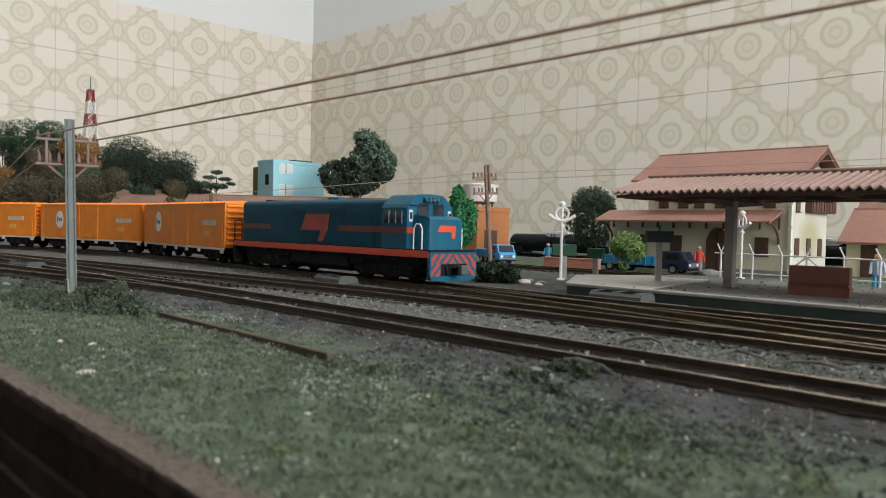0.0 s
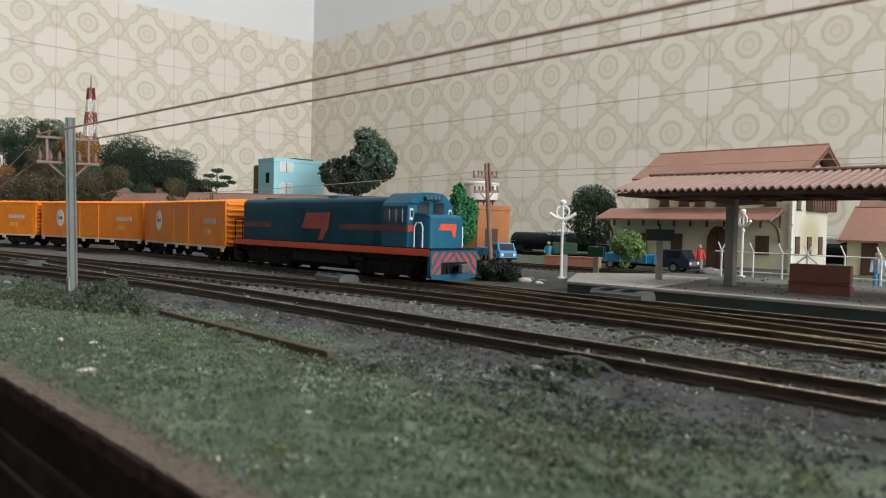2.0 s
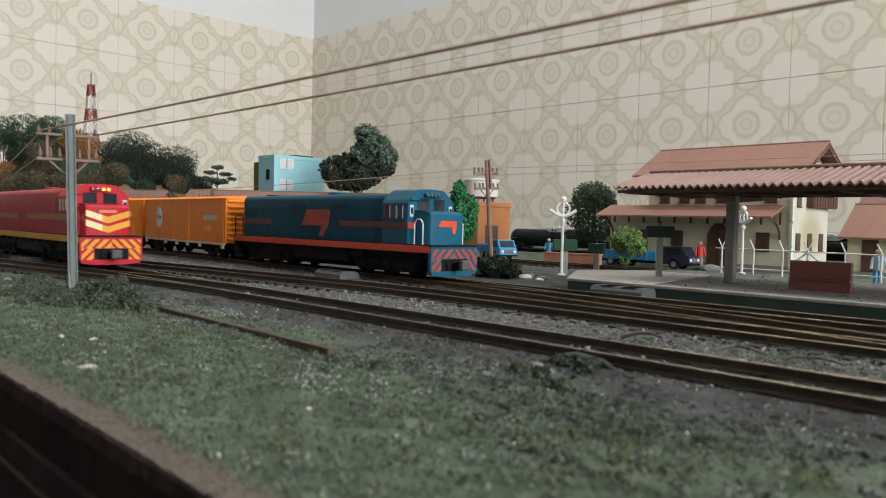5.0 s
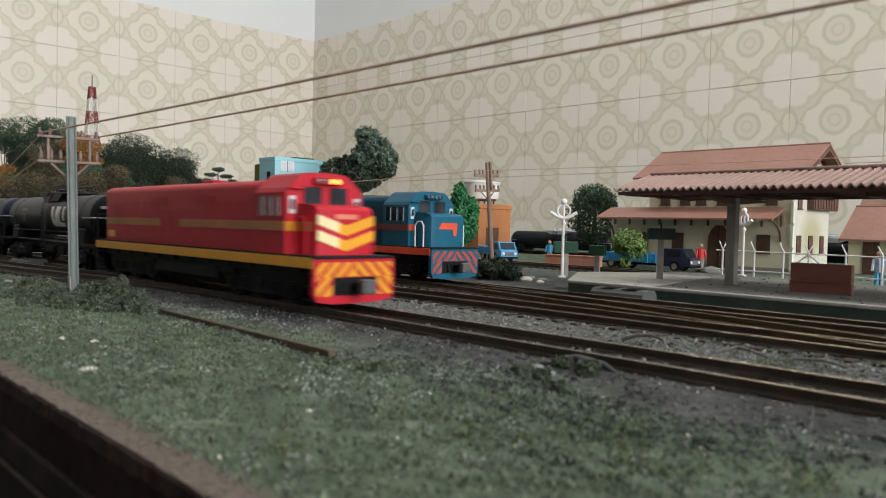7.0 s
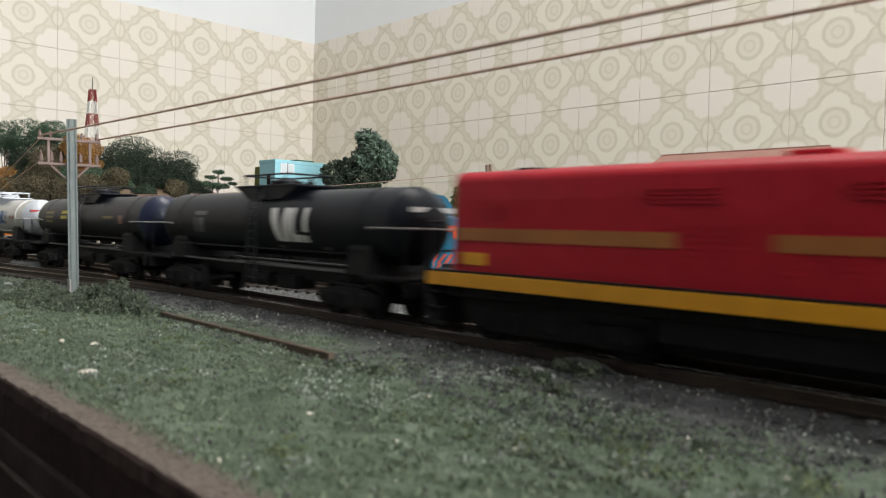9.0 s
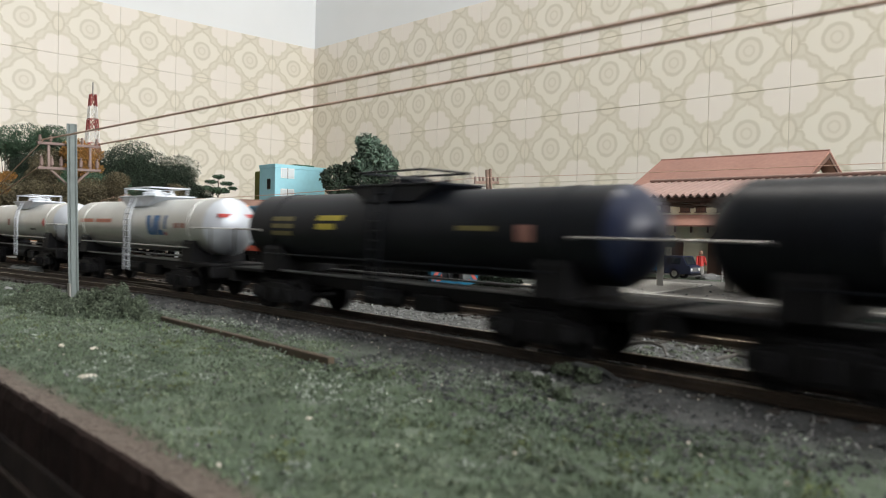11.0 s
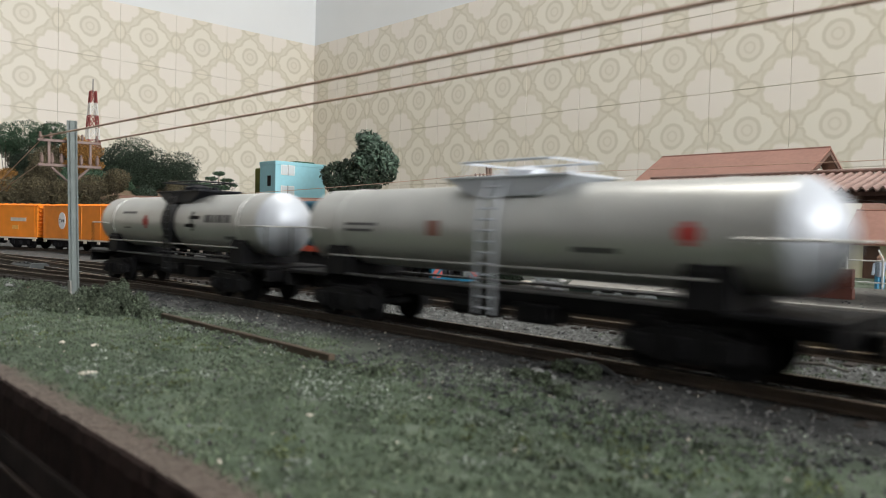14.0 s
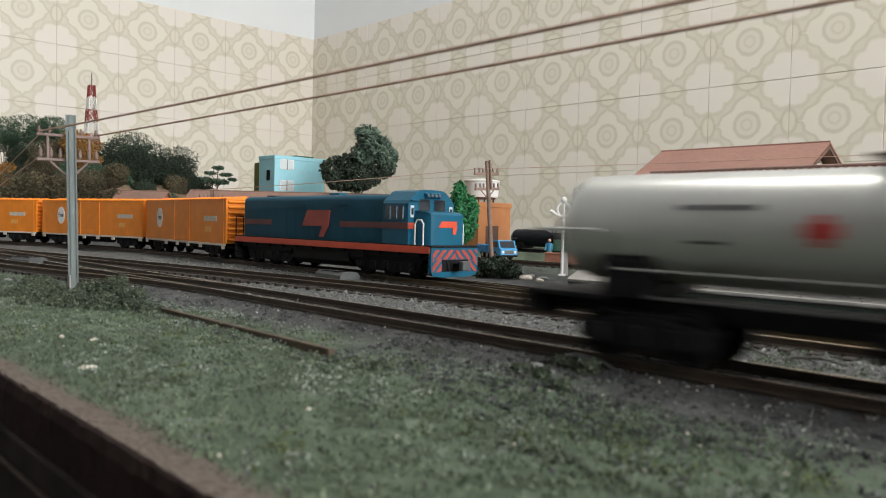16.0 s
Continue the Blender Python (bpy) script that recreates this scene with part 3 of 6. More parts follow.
def track(path, label, tie_from=-1e9, tie_to=1e9, gap=7.2, lift=0.1, metal="rail"):
    ob = thing("railway_track", at(0, 0, 0), label, "railway track", "tracks of the layout")
    for side in (-8.25, 8.25):
        r = part("rail", sweep(path, RAIL_PROFILE, side), M[metal], ob)
        part("running_surface", sweep(path, HEAD_PROFILE, side), M["railtop"], r, "worn shiny rail head")
    run = 0.0
    for (x0, y0, a0), (x1, y1, a1) in zip(path, path[1:]):
        d = math.hypot(x1 - x0, y1 - y0)
        while run < d:
            f = run / d
            x, y = x0 + (x1 - x0) * f, y0 + (y1 - y0) * f
            if tie_from < x < tie_to and y > 60:
                t = new("sleeper", TIE_MESH)
                t.parent = ob
                t.matrix_basis = at(x, y, random.uniform(lift - 0.25, lift + 0.1), a0 + random.uniform(-1.5, 1.5))
            run += gap
        run -= d
    return ob


def main_path(y, s0, s1):
    ss = [*np.arange(s0, TURN_X, 25.0), *np.linspace(TURN_X, s1, 12)]
    return [on_line(float(s), y) for s in ss]


def curve_path(pts, steps=10):
    """A smooth path through a few points."""
    out = []
    p = [Vector(v) for v in pts]
    p = [2 * p[0] - p[1], *p, 2 * p[-1] - p[-2]]
    for i in range(1, len(p) - 2):
        for k in range(steps + (i == len(p) - 3)):
            t = k / steps
            a, b, c, d = p[i - 1:i + 3]
            q = 0.5 * ((2 * b) + (c - a) * t + (2 * a - 5 * b + 4 * c - d) * t * t + (3 * b - a - 3 * c + d) * t ** 3)
            out.append(q)
    res = []
    for i, q in enumerate(out):
        d = out[min(i + 1, len(out) - 1)] - out[max(i - 1, 0)]
        res.append((q.x, q.y, math.degrees(math.atan2(d.y, d.x))))
    return res


track(main_path(147.0, -2200, 700), "rusty main track on dark sleepers in fine dirt", -640, 60, lift=-0.45)
FAR_BEND = [(-1125, -1750), (-1125, -900), (-1122, -300), (-1088, -90), (-1010, 70), (-930, 150), (-851, 197), (-777, 229), (-697, 249), (-617, 260), (-534, 260.5), (-450, 257), (-380, 256), (-200, 256), (0, 256), (700, 256)]
track(curve_path(FAR_BEND, 8), "rusty station track with sleepers sunk in ballast", -420, 60)
track(curve_path([(-735, 147), (-640, 156), (-540, 170), (-400, 189), (-300, 201), (-220, 207), (0, 207), (700, 207)]), "rusty track that branches off across the ballast", -560, 40)
track(curve_path([(-300, 256), (-250, 252), (-180, 241), (-100, 226), (-40, 214), (20, 207.3)], 6), "yellowed crossover track between two station tracks", -300, 20, metal="brassrail")
track(curve_path([(-290, 147), (-340, 141), (-400, 129), (-480, 117), (-620, 106), (-700, 102)], 6), "rusty siding track that leaves the main track", -560, -330)
track([(-700, 452, 0), (500, 452, 0)], "rusty track behind the station platform", -420, 0)
far_siding = track([(-900, 800, 0), (300, 800, 0)], "far siding track in front of the tiled wall", -800, -100, 8.0)
far_siding.matrix_basis = at(0, 0, -17)


# ---- vehicles ----
WHEEL_R = 5.4


def wheelset(parent, x, r=WHEEL_R, label=""):
    """An axle with two flanged wheels; its origin is the axle's middle."""
    half = [(1.0, 1.0), (6.6, 1.0), (6.7, r * 0.55), (6.9, r + 0.7), (7.5, r + 0.7), (7.7, r), (9.6, r - 0.1), (9.7, r * 0.76), (9.1, r * 0.66), (9.1, r * 0.3), (9.9, r * 0.26), (11.0, 0.7)]
    bm = lathe([(-a, q) for a, q in reversed(half)] + half, "x", 20)
    bmesh.ops.rotate(bm, cent=(0, 0, 0), matrix=Matrix.Rotation(math.pi / 2, 3, "Z"), verts=bm.verts)
    return part("wheelset", bm, M["black"], parent, label, at(x, 0, r), smooth=True)


def bogie(parent, x, axles, r=WHEEL_R, heavy=False):
    bm = bmesh.new()
    lo, hi = min(axles) - r * 0.9, max(axles) + r * 0.9
    for s in (-1, 1):
        y0, y1 = sorted((s * 10.2, s * 12.2))
        if heavy:
            extrude_poly([(lo - 2, 9.5), (lo, 5), (lo + 3, 2.8), (hi - 3, 2.8), (hi, 5), (hi + 2, 9.5), (hi - 2, 11), (lo + 2, 11)], y0, y1, bm)
        else:
            m = (lo + hi) / 2
            extrude_poly([(lo, 7.6), (lo, 4.2), (lo + 4, 4.2), (m - 4.5, 2.6), (m + 4.5, 2.6), (hi - 4, 4.2), (hi, 4.2), (hi, 7.6), (m + 5, 9.2), (m - 5, 9.2)], y0, y1, bm)
        for a in axles:
            box(a - 2.1, a + 2.1, s * 12.2 - 0.9, s * 12.2 + 0.9, r - 2.0, r + 2.2, 0.5, bm)
            rod((a, s * 13.0, r), (a, s * 13.6, r), 1.3, 10, bm)
        for a, b in zip(axles, axles[1:]):
            for k in (-1.6, 0, 1.6):
                rod(((a + b) / 2 + k, s * 12.4, 3.6), ((a + b) / 2 + k, s * 12.4, 7.6), 0.75, 8, bm)
    box(min(axles) + 2, max(axles) - 2, -10.3, 10.3, 6.5, 10.0, 0.4, bm)
    b = part("bogie", bm, M["black"], parent, "", at(x, 0, 0))
    for a in axles:
        wheelset(b, a, r)
    return b


def coupler(parent, x, s, z=8.5):
    bm = box(min(x, x + s * 7), max(x, x + s * 7), -1.2, 1.2, z - 1.1, z + 1.1, 0.3)
    box(min(x + s * 5.5, x + s * 9), max(x + s * 5.5, x + s * 9), -2.4, 2.4, z - 2.2, z + 2.2, 0.6, bm)
    part("coupler", bm, M["black"], parent)


def arch(hw, z0, z1, r, flat=0.0, n=6):
    """Cross-section (y, z) of a body with round upper corners."""
    pts = [(-hw, z0), (hw, z0)]
    for k in range(n + 1):
        a = math.pi / 2 * k / n
        pts.append((hw - r + r * math.cos(a), z1 - r * 0.75 + r * 0.75 * math.sin(a) - flat * (1 - math.sin(a)) * 0.0))
    for k in range(n + 1):
        a = math.pi / 2 + math.pi / 2 * k / n
        pts.append((-hw + r + r * math.cos(a), z1 - r * 0.75 + r * 0.75 * math.sin(a)))
    return pts


def plate(y, x0, x1, z0, z1, t=0.25, slant=0.0):
    """A thin plate lying on the side of a vehicle at y (proud by t)."""
    s = -1 if y < 0 else 1
    return extrude_poly([(x0, z0), (x1, z0), (x1 + slant, z1), (x0 + slant, z1)], *sorted((y, y + s * t)))


def clip_box(pts, x0, x1, y0, y1):
    """Cuts a convex outline to an upright rectangle."""
    for axis, lim, sign in ((0, x0, 1), (0, x1, -1), (1, y0, 1), (1, y1, -1)):
        out = []
        for p, q in zip(pts, pts[1:] + pts[:1]):
            dp, dq = sign * (p[axis] - lim), sign * (q[axis] - lim)
            if dp >= 0:
                out.append(p)
            if dp * dq < 0:
                f = dp / (dp - dq)
                out.append((p[0] + (q[0] - p[0]) * f, p[1] + (q[1] - p[1]) * f))
        pts = out
        if not pts:
            break
    return pts


def locomotive(m, paint, sill, label, group, scheme):
    ob = thing("diesel_locomotive", m, label, "locomotive", group)
    HW, CW = 13.6, 15.4
    # frame and footplate
    part("footplate", box(-93, 93, -15.9, 15.9, 16.46, 17.0, 0.2), M["black"], ob)
    for s in (-1, 1):
        part("side_sill", box(-92.5, 92.5, min(s * 15.3, s * 16.05), max(s * 15.3, s * 16.05), 13.1, 16.45, 0.15), M[sill], ob, "bright painted side sill")
    part("underframe", box(-90, 90, -12, 12, 10, 15.8, 0.5), M["black"], ob)
    part("fuel_tank", extrude_poly([(-13.5, 12), (-13.5, 6), (-10, 3.2), (10, 3.2), (13.5, 6), (13.5, 12)], -28, 26, plane="yz"), M["black"], ob)
    for s in (-1, 1):
        for x0, x1, z0 in ((-44, -30, 5.0), (28, 40, 4.6)):
            part("air_tank", rod((x0, s * 11.0, z0 + 5), (x1, s * 11.0, z0 + 5), 2.8, 14), M["black"], ob)
        part("skirt", box(-86, 86, *sorted((s * 12.6, s * 14.2)), 10.6, 13.6, 0.3), M["black"], ob)
        for k in range(12):
            part("sill_bracket", box(-84 + k * 15.2, -82.6 + k * 15.2, *sorted((s * 12.8, s * 15.4)), 11.2, 13.08, 0.1), M["black"], ob)
    # long hood with doors and grilles
    hood_paint = "bluedull" if scheme == "blue" else paint
    hood = part("long_hood", extrude_poly(arch(HW, 16.6, 41.7, 4.2), -85, 56.5, plane="yz"), M[hood_paint], ob, smooth=True)
    for s in (-1, 1):
        for k in range(14):
            x0 = -82 + k * 9.4
            tall = k in (6, 7, 8, 9)
            part("door_panel", plate(s * HW, x0, x0 + 9.0, 18.2, 34.5 if not tall else 31, 0.1), M[hood_paint], hood)
            if tall:
                bm = bmesh.new()
                for j in range(7):
                    box(x0 + 1.2, x0 + 7.4, *sorted((s * (HW + 0.05), s * (HW + 0.25))), 20.5 + j * 1.35, 21.2 + j * 1.35, bm=bm)
                part("louvre", bm, M[hood_paint], hood)
        for x0, x1, z0, z1 in ((-30, -14, 33.2, 37.4), (8, 26, 33.6, 37.6), (-74, -66, 30, 34)):
            bm = bmesh.new()
            for j in range(int((z1 - z0) / 0.9)):
                box(x0, x1, *sorted((s * (HW + 0.05), s * (HW + 0.4))), z0 + j * 0.9, z0 + 0.5 + j * 0.9, bm=bm)
            part("radiator_grille", bm, M[hood_paint], hood)
        band = "bandred" if scheme == "blue" else "banddull"
        for x0, x1 in (((-84, -52), (18, 56.4)) if scheme == "blue" else ((-84, -24), (-5, 56.4))):
            part("painted_band", plate(s * HW, x0, x1, 24.5, 27.6, 0.32), M[band], hood)
        if scheme == "blue":
            part("painted_emblem", extrude_poly([(-18, 24.5), (-13, 33.5), (9, 33.5), (8, 25), (3, 18.5), (-1, 18.5), (2, 24.5)], *sorted((s * HW, s * (HW + 0.75)))), M["dullred"], hood, "plain orange-red emblem shape")
        else:
            part("painted_mark", plate(s * HW, -82, -74, 18.6, 21.6, 0.32), M["yellow"], hood)
    part("roof_hatch", box(-60, 30, -7, 7, 41.4, 42.1, 0.3), M[paint], hood)
    part("exhaust_stack", box(-8, 2, -3, 3, 42.0, 43.6, 0.4), M[paint], hood)
    part("dynamic_brake_fan", lathe([(41.5, 5.5), (42.6, 5.5), (42.7, 4.6), (42.3, 4.4)], "z", 20), M["black"], hood, at=at(-70, 0, 0))
    # cab
    cab = part("cab", extrude_poly([(-CW, 16.6), (CW, 16.6), (CW, 37.0), (CW - 1.0, 38.6), (9.6, 42.9), (7.6, 43.7), (0, 44.1), (-7.6, 43.7), (-9.6, 42.9), (-CW + 1.0, 38.6), (-CW, 37.0)], 56.5, 76, plane="yz"), M[paint], ob)
    for s in (-1, 1):
        for j, (x0, x1) in enumerate(((58.8, 62.6), (63.8, 67.6), (68.8, 72.4))):
            part("side_window", plate(s * CW, x0, x1, 29.3, 36.0, 0.25), M["glass"], cab)
            bm = bmesh.new()
            for a, b, c, d in ((x0 - 0.5, x0, 29, 36.4), (x1, x1 + 0.5, 29, 36.4), (x0 - 0.5, x1 + 0.5, 28.6, 29.2), (x0 - 0.5, x1 + 0.5, 36, 36.6)):
                box(a, b, *sorted((s * CW, s * (CW + 0.45))), c, d, bm=bm)
            part("window_frame", bm, M[paint], cab)
            part("window_post", box(x1 + 0.1, x1 + 0.45, *sorted((s * CW, s * (CW + 0.6))), 29.4, 35.4), M["paleglass"], cab)
        if scheme == "blue":
            part("painted_band", plate(s * CW, 56.7, 75.8, 24.5, 27.6, 0.32), M["bandred"], cab)
        else:
            part("painted_band", plate(s * CW, 56.7, 75.8, 24.5, 27.6, 0.32), M["banddull"], cab)
    # cab front, seen beside the nose
    for s in (-1, 1):
        part("front_door_window", box(76, 76.35, s * 13.1 - 1.1, s * 13.1 + 1.1, 30.2, 36, 0.1), M["paleglass"], cab)
        part("door_pane", box(76.3, 76.5, s * 13.1 - 0.7, s * 13.1 + 0.7, 31.6, 34.8), M["glass"], cab)
        part("windscreen", box(76, 76.4, s * 5.2 - 3.6, s * 5.2 + 3.6, 33.4, 39.2, 0.3), M["glass"], cab, "dark windscreen pane")
        part("windscreen_frame", extrude_poly([(s * 5.2 - 4.1, 32.9), (s * 5.2 + 4.1, 32.9), (s * 5.2 + 4.1, 39.7), (s * 5.2 - 4.1, 39.7)], 75.8, 76.15, plane="yz"), M[paint], cab)
        c = s * 13.1
        if scheme == "red":
            part("front_band", box(76, 76.25, min(c - 2, c + 2), max(c - 2, c + 2), 24.5, 27.6), M["yellow"], cab)
        else:
            part("front_band", box(76, 76.25, min(c - 2, c + 2), max(c - 2, c + 2), 24.5, 27.6), M["orange_red"], cab)
    part("headlight_housing", box(75.5, 77.3, -5.2, 5.2, 39.9, 42.6, 0.5), M[paint], cab)
    for yy in (-3.9, -1.3, 1.3, 3.9):
        lit = scheme == "red" and yy > 0
        h = part("headlight", lathe([(77.2, 1.25), (78.3, 1.28), (78.4, 1.0), (77.9, 0.95)], "x", 14), M[paint], cab, at=at(0, yy, 41.2), smooth=True)
        part("lamp_glass", lathe([(77.9, 0.95), (78.15, 0.8), (78.25, 0.3)], "x", 12), M["lamp" if lit else "lens"], h,
             "glowing orange headlight" if lit else "dark headlight lens")
    part("sun_visor", box(76, 77.6, -14.4, -9.0, 38.2, 38.8, 0.2), M[paint], cab)
    # short nose
    nose = part("short_nose", extrude_poly([(76, -11.6), (86.2, -11.6), (87.5, -10.8), (88, -9.2), (88, 9.2), (87.5, 10.8), (86.2, 11.6), (76, 11.6)], 16.6, 31.6, plane="xy"), M[paint], ob, smooth=True)
    part("nose_top", extrude_poly([(76, 31.6), (87.2, 31.6), (86.4, 32.5), (83, 33.2), (76, 33.6)], -10.8, 10.8), M[paint], nose)
    if scheme == "blue":
        part("nose_emblem", extrude_poly([(-6.5, 25.5), (-4.5, 28.6), (6.0, 28.6), (6.0, 25.8), (5.4, 22.2), (3.4, 22.2), (3.0, 25.5)], 88, 88.25, plane="yz"), M["orange_red"], nose, "plain orange-red emblem shape")
    else:
        for sd in (-1, 1):
            part("nose_band", plate(sd * 11.6, 76.5, 86.0, 24.5, 27.6, 0.25), M["banddull"], nose)
        for z, c in ((25.4, "yellow"), (20.4, "yellow")):
            part("nose_chevron", extrude_poly([(-11.2, z + 1.5), (0, z - 2.2), (11.2, z + 1.5), (11.2, z + 4.7), (0, z + 1.2), (-11.2, z + 4.7)], 87.95, 88.25, plane="yz"), M[c], nose, "yellow chevron stripe")
        # bright light on one end of each chevron, laid on as a cream piece
        for z in (25.4, 20.4):
            part("chevron_edge", extrude_poly([(-11.2, z + 1.5), (-3.0, z - 1.2), (-3.0, z + 2.2), (-11.2, z + 4.7)], 88.24, 88.34, plane="yz"), M["cream"], nose, "pale cream end of the chevron, bright light as colour")
        part("number_board", box(87.9, 88.3, -4.5, 4.5, 28.6, 30.2, 0.1), M["decalrust"], nose)
    for s in (-1, 1):
        bm = bmesh.new()
        for p, q in (((79, s * 13.5, 16.6), (79, s * 13.5, 27)), ((85, s * 13.5, 16.6), (85, s * 13.5, 27)), ((79, s * 13.5, 27), (80.5, s * 13.5, 29)), ((85, s * 13.5, 27), (83.5, s * 13.5, 29)), ((80.5, s * 13.5, 29), (83.5, s * 13.5, 29))):
            rod(p, q, 0.35, 6, bm)
        part("hand_rail", bm, M["white" if scheme == "blue" else paint], ob)
    # end plates: pilots, with a black plate for the shade of the coupler's recess
    for s in (-1, 1):
        fr = part("pilot", extrude_poly([(-15.8, 16.4), (15.8, 16.4), (15.8, 5), (14.6, 2.6), (8, 1.8), (-8, 1.8), (-14.6, 2.6), (-15.8, 5)], *sorted((s * 91.5, s * 93.4)), plane="yz"),
                  M["black" if s < 0 else paint], ob)
        part("coupler_recess", box(*sorted((s * 93.35, s * 93.7)), -8.6, 8.6, 4.6, 10.2, 0.1), M["black"], fr)
        part("pilot_lip", box(*sorted((s * 91.4, s * 94.0)), -16.0, 16.0, 16.1, 16.6, 0.15), M["black"], fr)
        for yy in (-5.6, 5.2):
            part("air_hose", rod((s * 93.6, yy, 9.6), (s * 95.0, yy * 0.95, 5.0), 0.5, 6), M["black"], fr)
        part("coupler_face", box(*sorted((s * 98.6, s * 101.4)), -2.6, 2.6, 5.2, 9.8, 0.6), M["covergrey"], fr, "worn grey coupler head")
        if s < 0:
            ladder = bmesh.new()
            for yy in (-14.6, -9.4):
                rod((-94.0, yy, 3), (-94.0, yy, 29), 0.4, 6, ladder)
            rod((-94.0, -14.6, 29), (-94.0, -9.4, 29), 0.4, 6, ladder)
            part("end_rail", ladder, M["black"], fr)
        bm = bmesh.new()
        for y0, y1, z0, z1 in () if s < 0 else ((-15.0, 0, 10.4, 15.0), (0, 15.0, 10.4, 15.0), (-15.0, -9.0, 4.4, 10.38), (9.0, 15.0, 4.4, 10.38)):
            lean = 1.0 if y0 < 0 else -1.0
            for k in range(-8, 9):
                c = k * 4.6
                pts = clip_box([(c, z0 - 1), (c + 2.6, z0 - 1), (c + 2.6 + lean * 9, z0 + 8), (c + lean * 9, z0 + 8)], y0, y1, z0, z1)
                if len(pts) > 2:
                    extrude_poly(pts, *sorted((s * 93.35, s * 93.62)), bm=bm, plane="yz")
        if s > 0:
            part("warning_stripes", bm, M["dullred" if scheme == "blue" else "yellow"], fr, "diagonal warning stripes")
        else:
            bm.free()
        coupler(ob, s * 92, s, 7.5)
        for yy in (-14, 14):
            for z in (3.0, 7.0, 11.0):
                part("step", box(*sorted((s * 88, s * 92.5)), yy - 2.0, yy + 2.0, z, z + 0.5), M["black"], ob)
    for x in (-56, 56):
        bogie(ob, x, (-20, 0, 20), 5.8, heavy=True)
    return ob


def tank_wagon(m, shell, head, label, group, deck, ladder_paint, marks, mid=0.0):
    ob = thing("tank_wagon", m, label, "tank wagon", group)
    RT, ZC, HL = 11.6, 27.7, 74.0
    prof = [(-HL - 8.2, 0.6), (-HL - 7.8, 3.5), (-HL - 6.4, 6.8), (-HL - 4.0, 9.4), (-HL - 1.5, 11.0), (-HL, RT)]
    dome = [(a, r) for a, r in prof]
    body = part("tank", lathe([(-HL, RT), (HL, RT)], "x", 44), M[shell], ob, at=at(0, 0, ZC), smooth=True)
    for s in (-1, 1):
        # silver wagons: light on the forward head is put into its brighter colour
        part("tank_head", lathe([(-s * a if s > 0 else a, r) for a, r in dome], "x", 44), M[head if s > 0 else shell], ob,
             "domed end facing the light" if s > 0 else "", at(0, 0, ZC), smooth=True)
        part("tank_band", lathe([(s * (HL - 14.0) - 0.9, RT + 0.02), (s * (HL - 14.0) - 0.9, RT + 0.22), (s * (HL - 14.0) + 0.9, RT + 0.22), (s * (HL - 14.0) + 0.9, RT + 0.02)], "x", 40), M[shell], body, smooth=True)
        # saddles and end platforms
        part("saddle", extrude_poly([(-11.8, 13.2), (11.8, 13.2), (11.2, 20.5), (9.6, 22.3), (7, 18.9), (3, 16.4), (0, 15.8), (-3, 16.4), (-7, 18.9), (-9.6, 22.3), (-11.2, 20.5)],
                                    s * (HL - 14) - 5, s * (HL - 14) + 5, plane="yz"), M["black"], ob)
        part("end_platform", box(*sorted((s * (HL - 10), s * (HL + 11))), -13.2, 13.2, 12.2, 13.4, 0.3), M["black"], ob)
        bm = bmesh.new()
        for yy in (-12.6, 12.6):
            rod((s * (HL - 8), yy, 27.0), (s * (HL + 9), yy, 27.0), 0.28, 6, bm)
            part("rail_post", rod((s * (HL + 9), yy, 13.2), (s * (HL + 9), yy, 27.0), 0.28, 6), M["black"], ob)
            rod((s * (HL - 8), yy * 0.9, 26.5), (s * (HL - 8), yy, 27.0), 0.3, 6, bm)
        rod((s * (HL + 9), -12.6, 27.0), (s * (HL + 9), 12.6, 27.0), 0.28, 6, bm)
        part("end_rail", bm, M["silver" if shell != "tankblack" else "steel"], ob)
        coupler(ob, s * (HL + 6), s, 8.8)
        part("headstock", box(*sorted((s * (HL + 9), s * (HL + 11.2))), -13, 13, 8.0, 12.1, 0.3), M["black"], ob)
    part("centre_sill", box(-HL - 9, HL + 9, -4, 4, 8.6, 13.0, 0.3), M["black"], ob)
    for s in (-1, 1):
        part("running_rail", rod((-HL + 12, s * 12.3, 19.0), (HL - 12, s * 12.3, 19.0), 0.24, 6), M["silver" if shell != "tankblack" else "tankblack"], ob)
        part("brake_pipe", rod((-HL + 16, s * 10.5, 13.4), (HL - 16, s * 10.5, 13.4), 0.4, 6), M["decalgrey"], ob)
    bm = rod((-14, -5, 8.0), (2, -5, 8.0), 2.6, 12)
    box(8, 20, -7, 2, 5.4, 10, 0.5, bm)
    part("brake_gear", bm, M["black"], ob)
    # top walkway with manhole, cowl and rails
    part("walkway_cowl", extrude_poly([(-20, 40.3), (20, 40.3), (11, 36.0), (-11, 36.0)], -9.0, 9.0), M[deck], ob, at=at(mid, 0, 0))
    part("walkway", box(-20.5, 20.5, -9.5, 9.5, 40.3, 41.0, 0.2), M[deck], ob, at=at(mid, 0, 0))
    bm = lathe([(41.0, 5.2), (42.6, 5.2), (43.2, 4.4), (43.6, 1.4), (44.0, 1.3)], "z", 20)
    hatch = part("manhole", bm, M[deck], ob, at=at(mid, 0, 0), smooth=True)
    for k in range(8):
        c, q = 5.7 * math.cos(k * math.pi / 4), 5.7 * math.sin(k * math.pi / 4)
        part("bolt", rod((c, q, 41.0), (c, q, 42.9), 0.4, 6), M[deck], hatch)
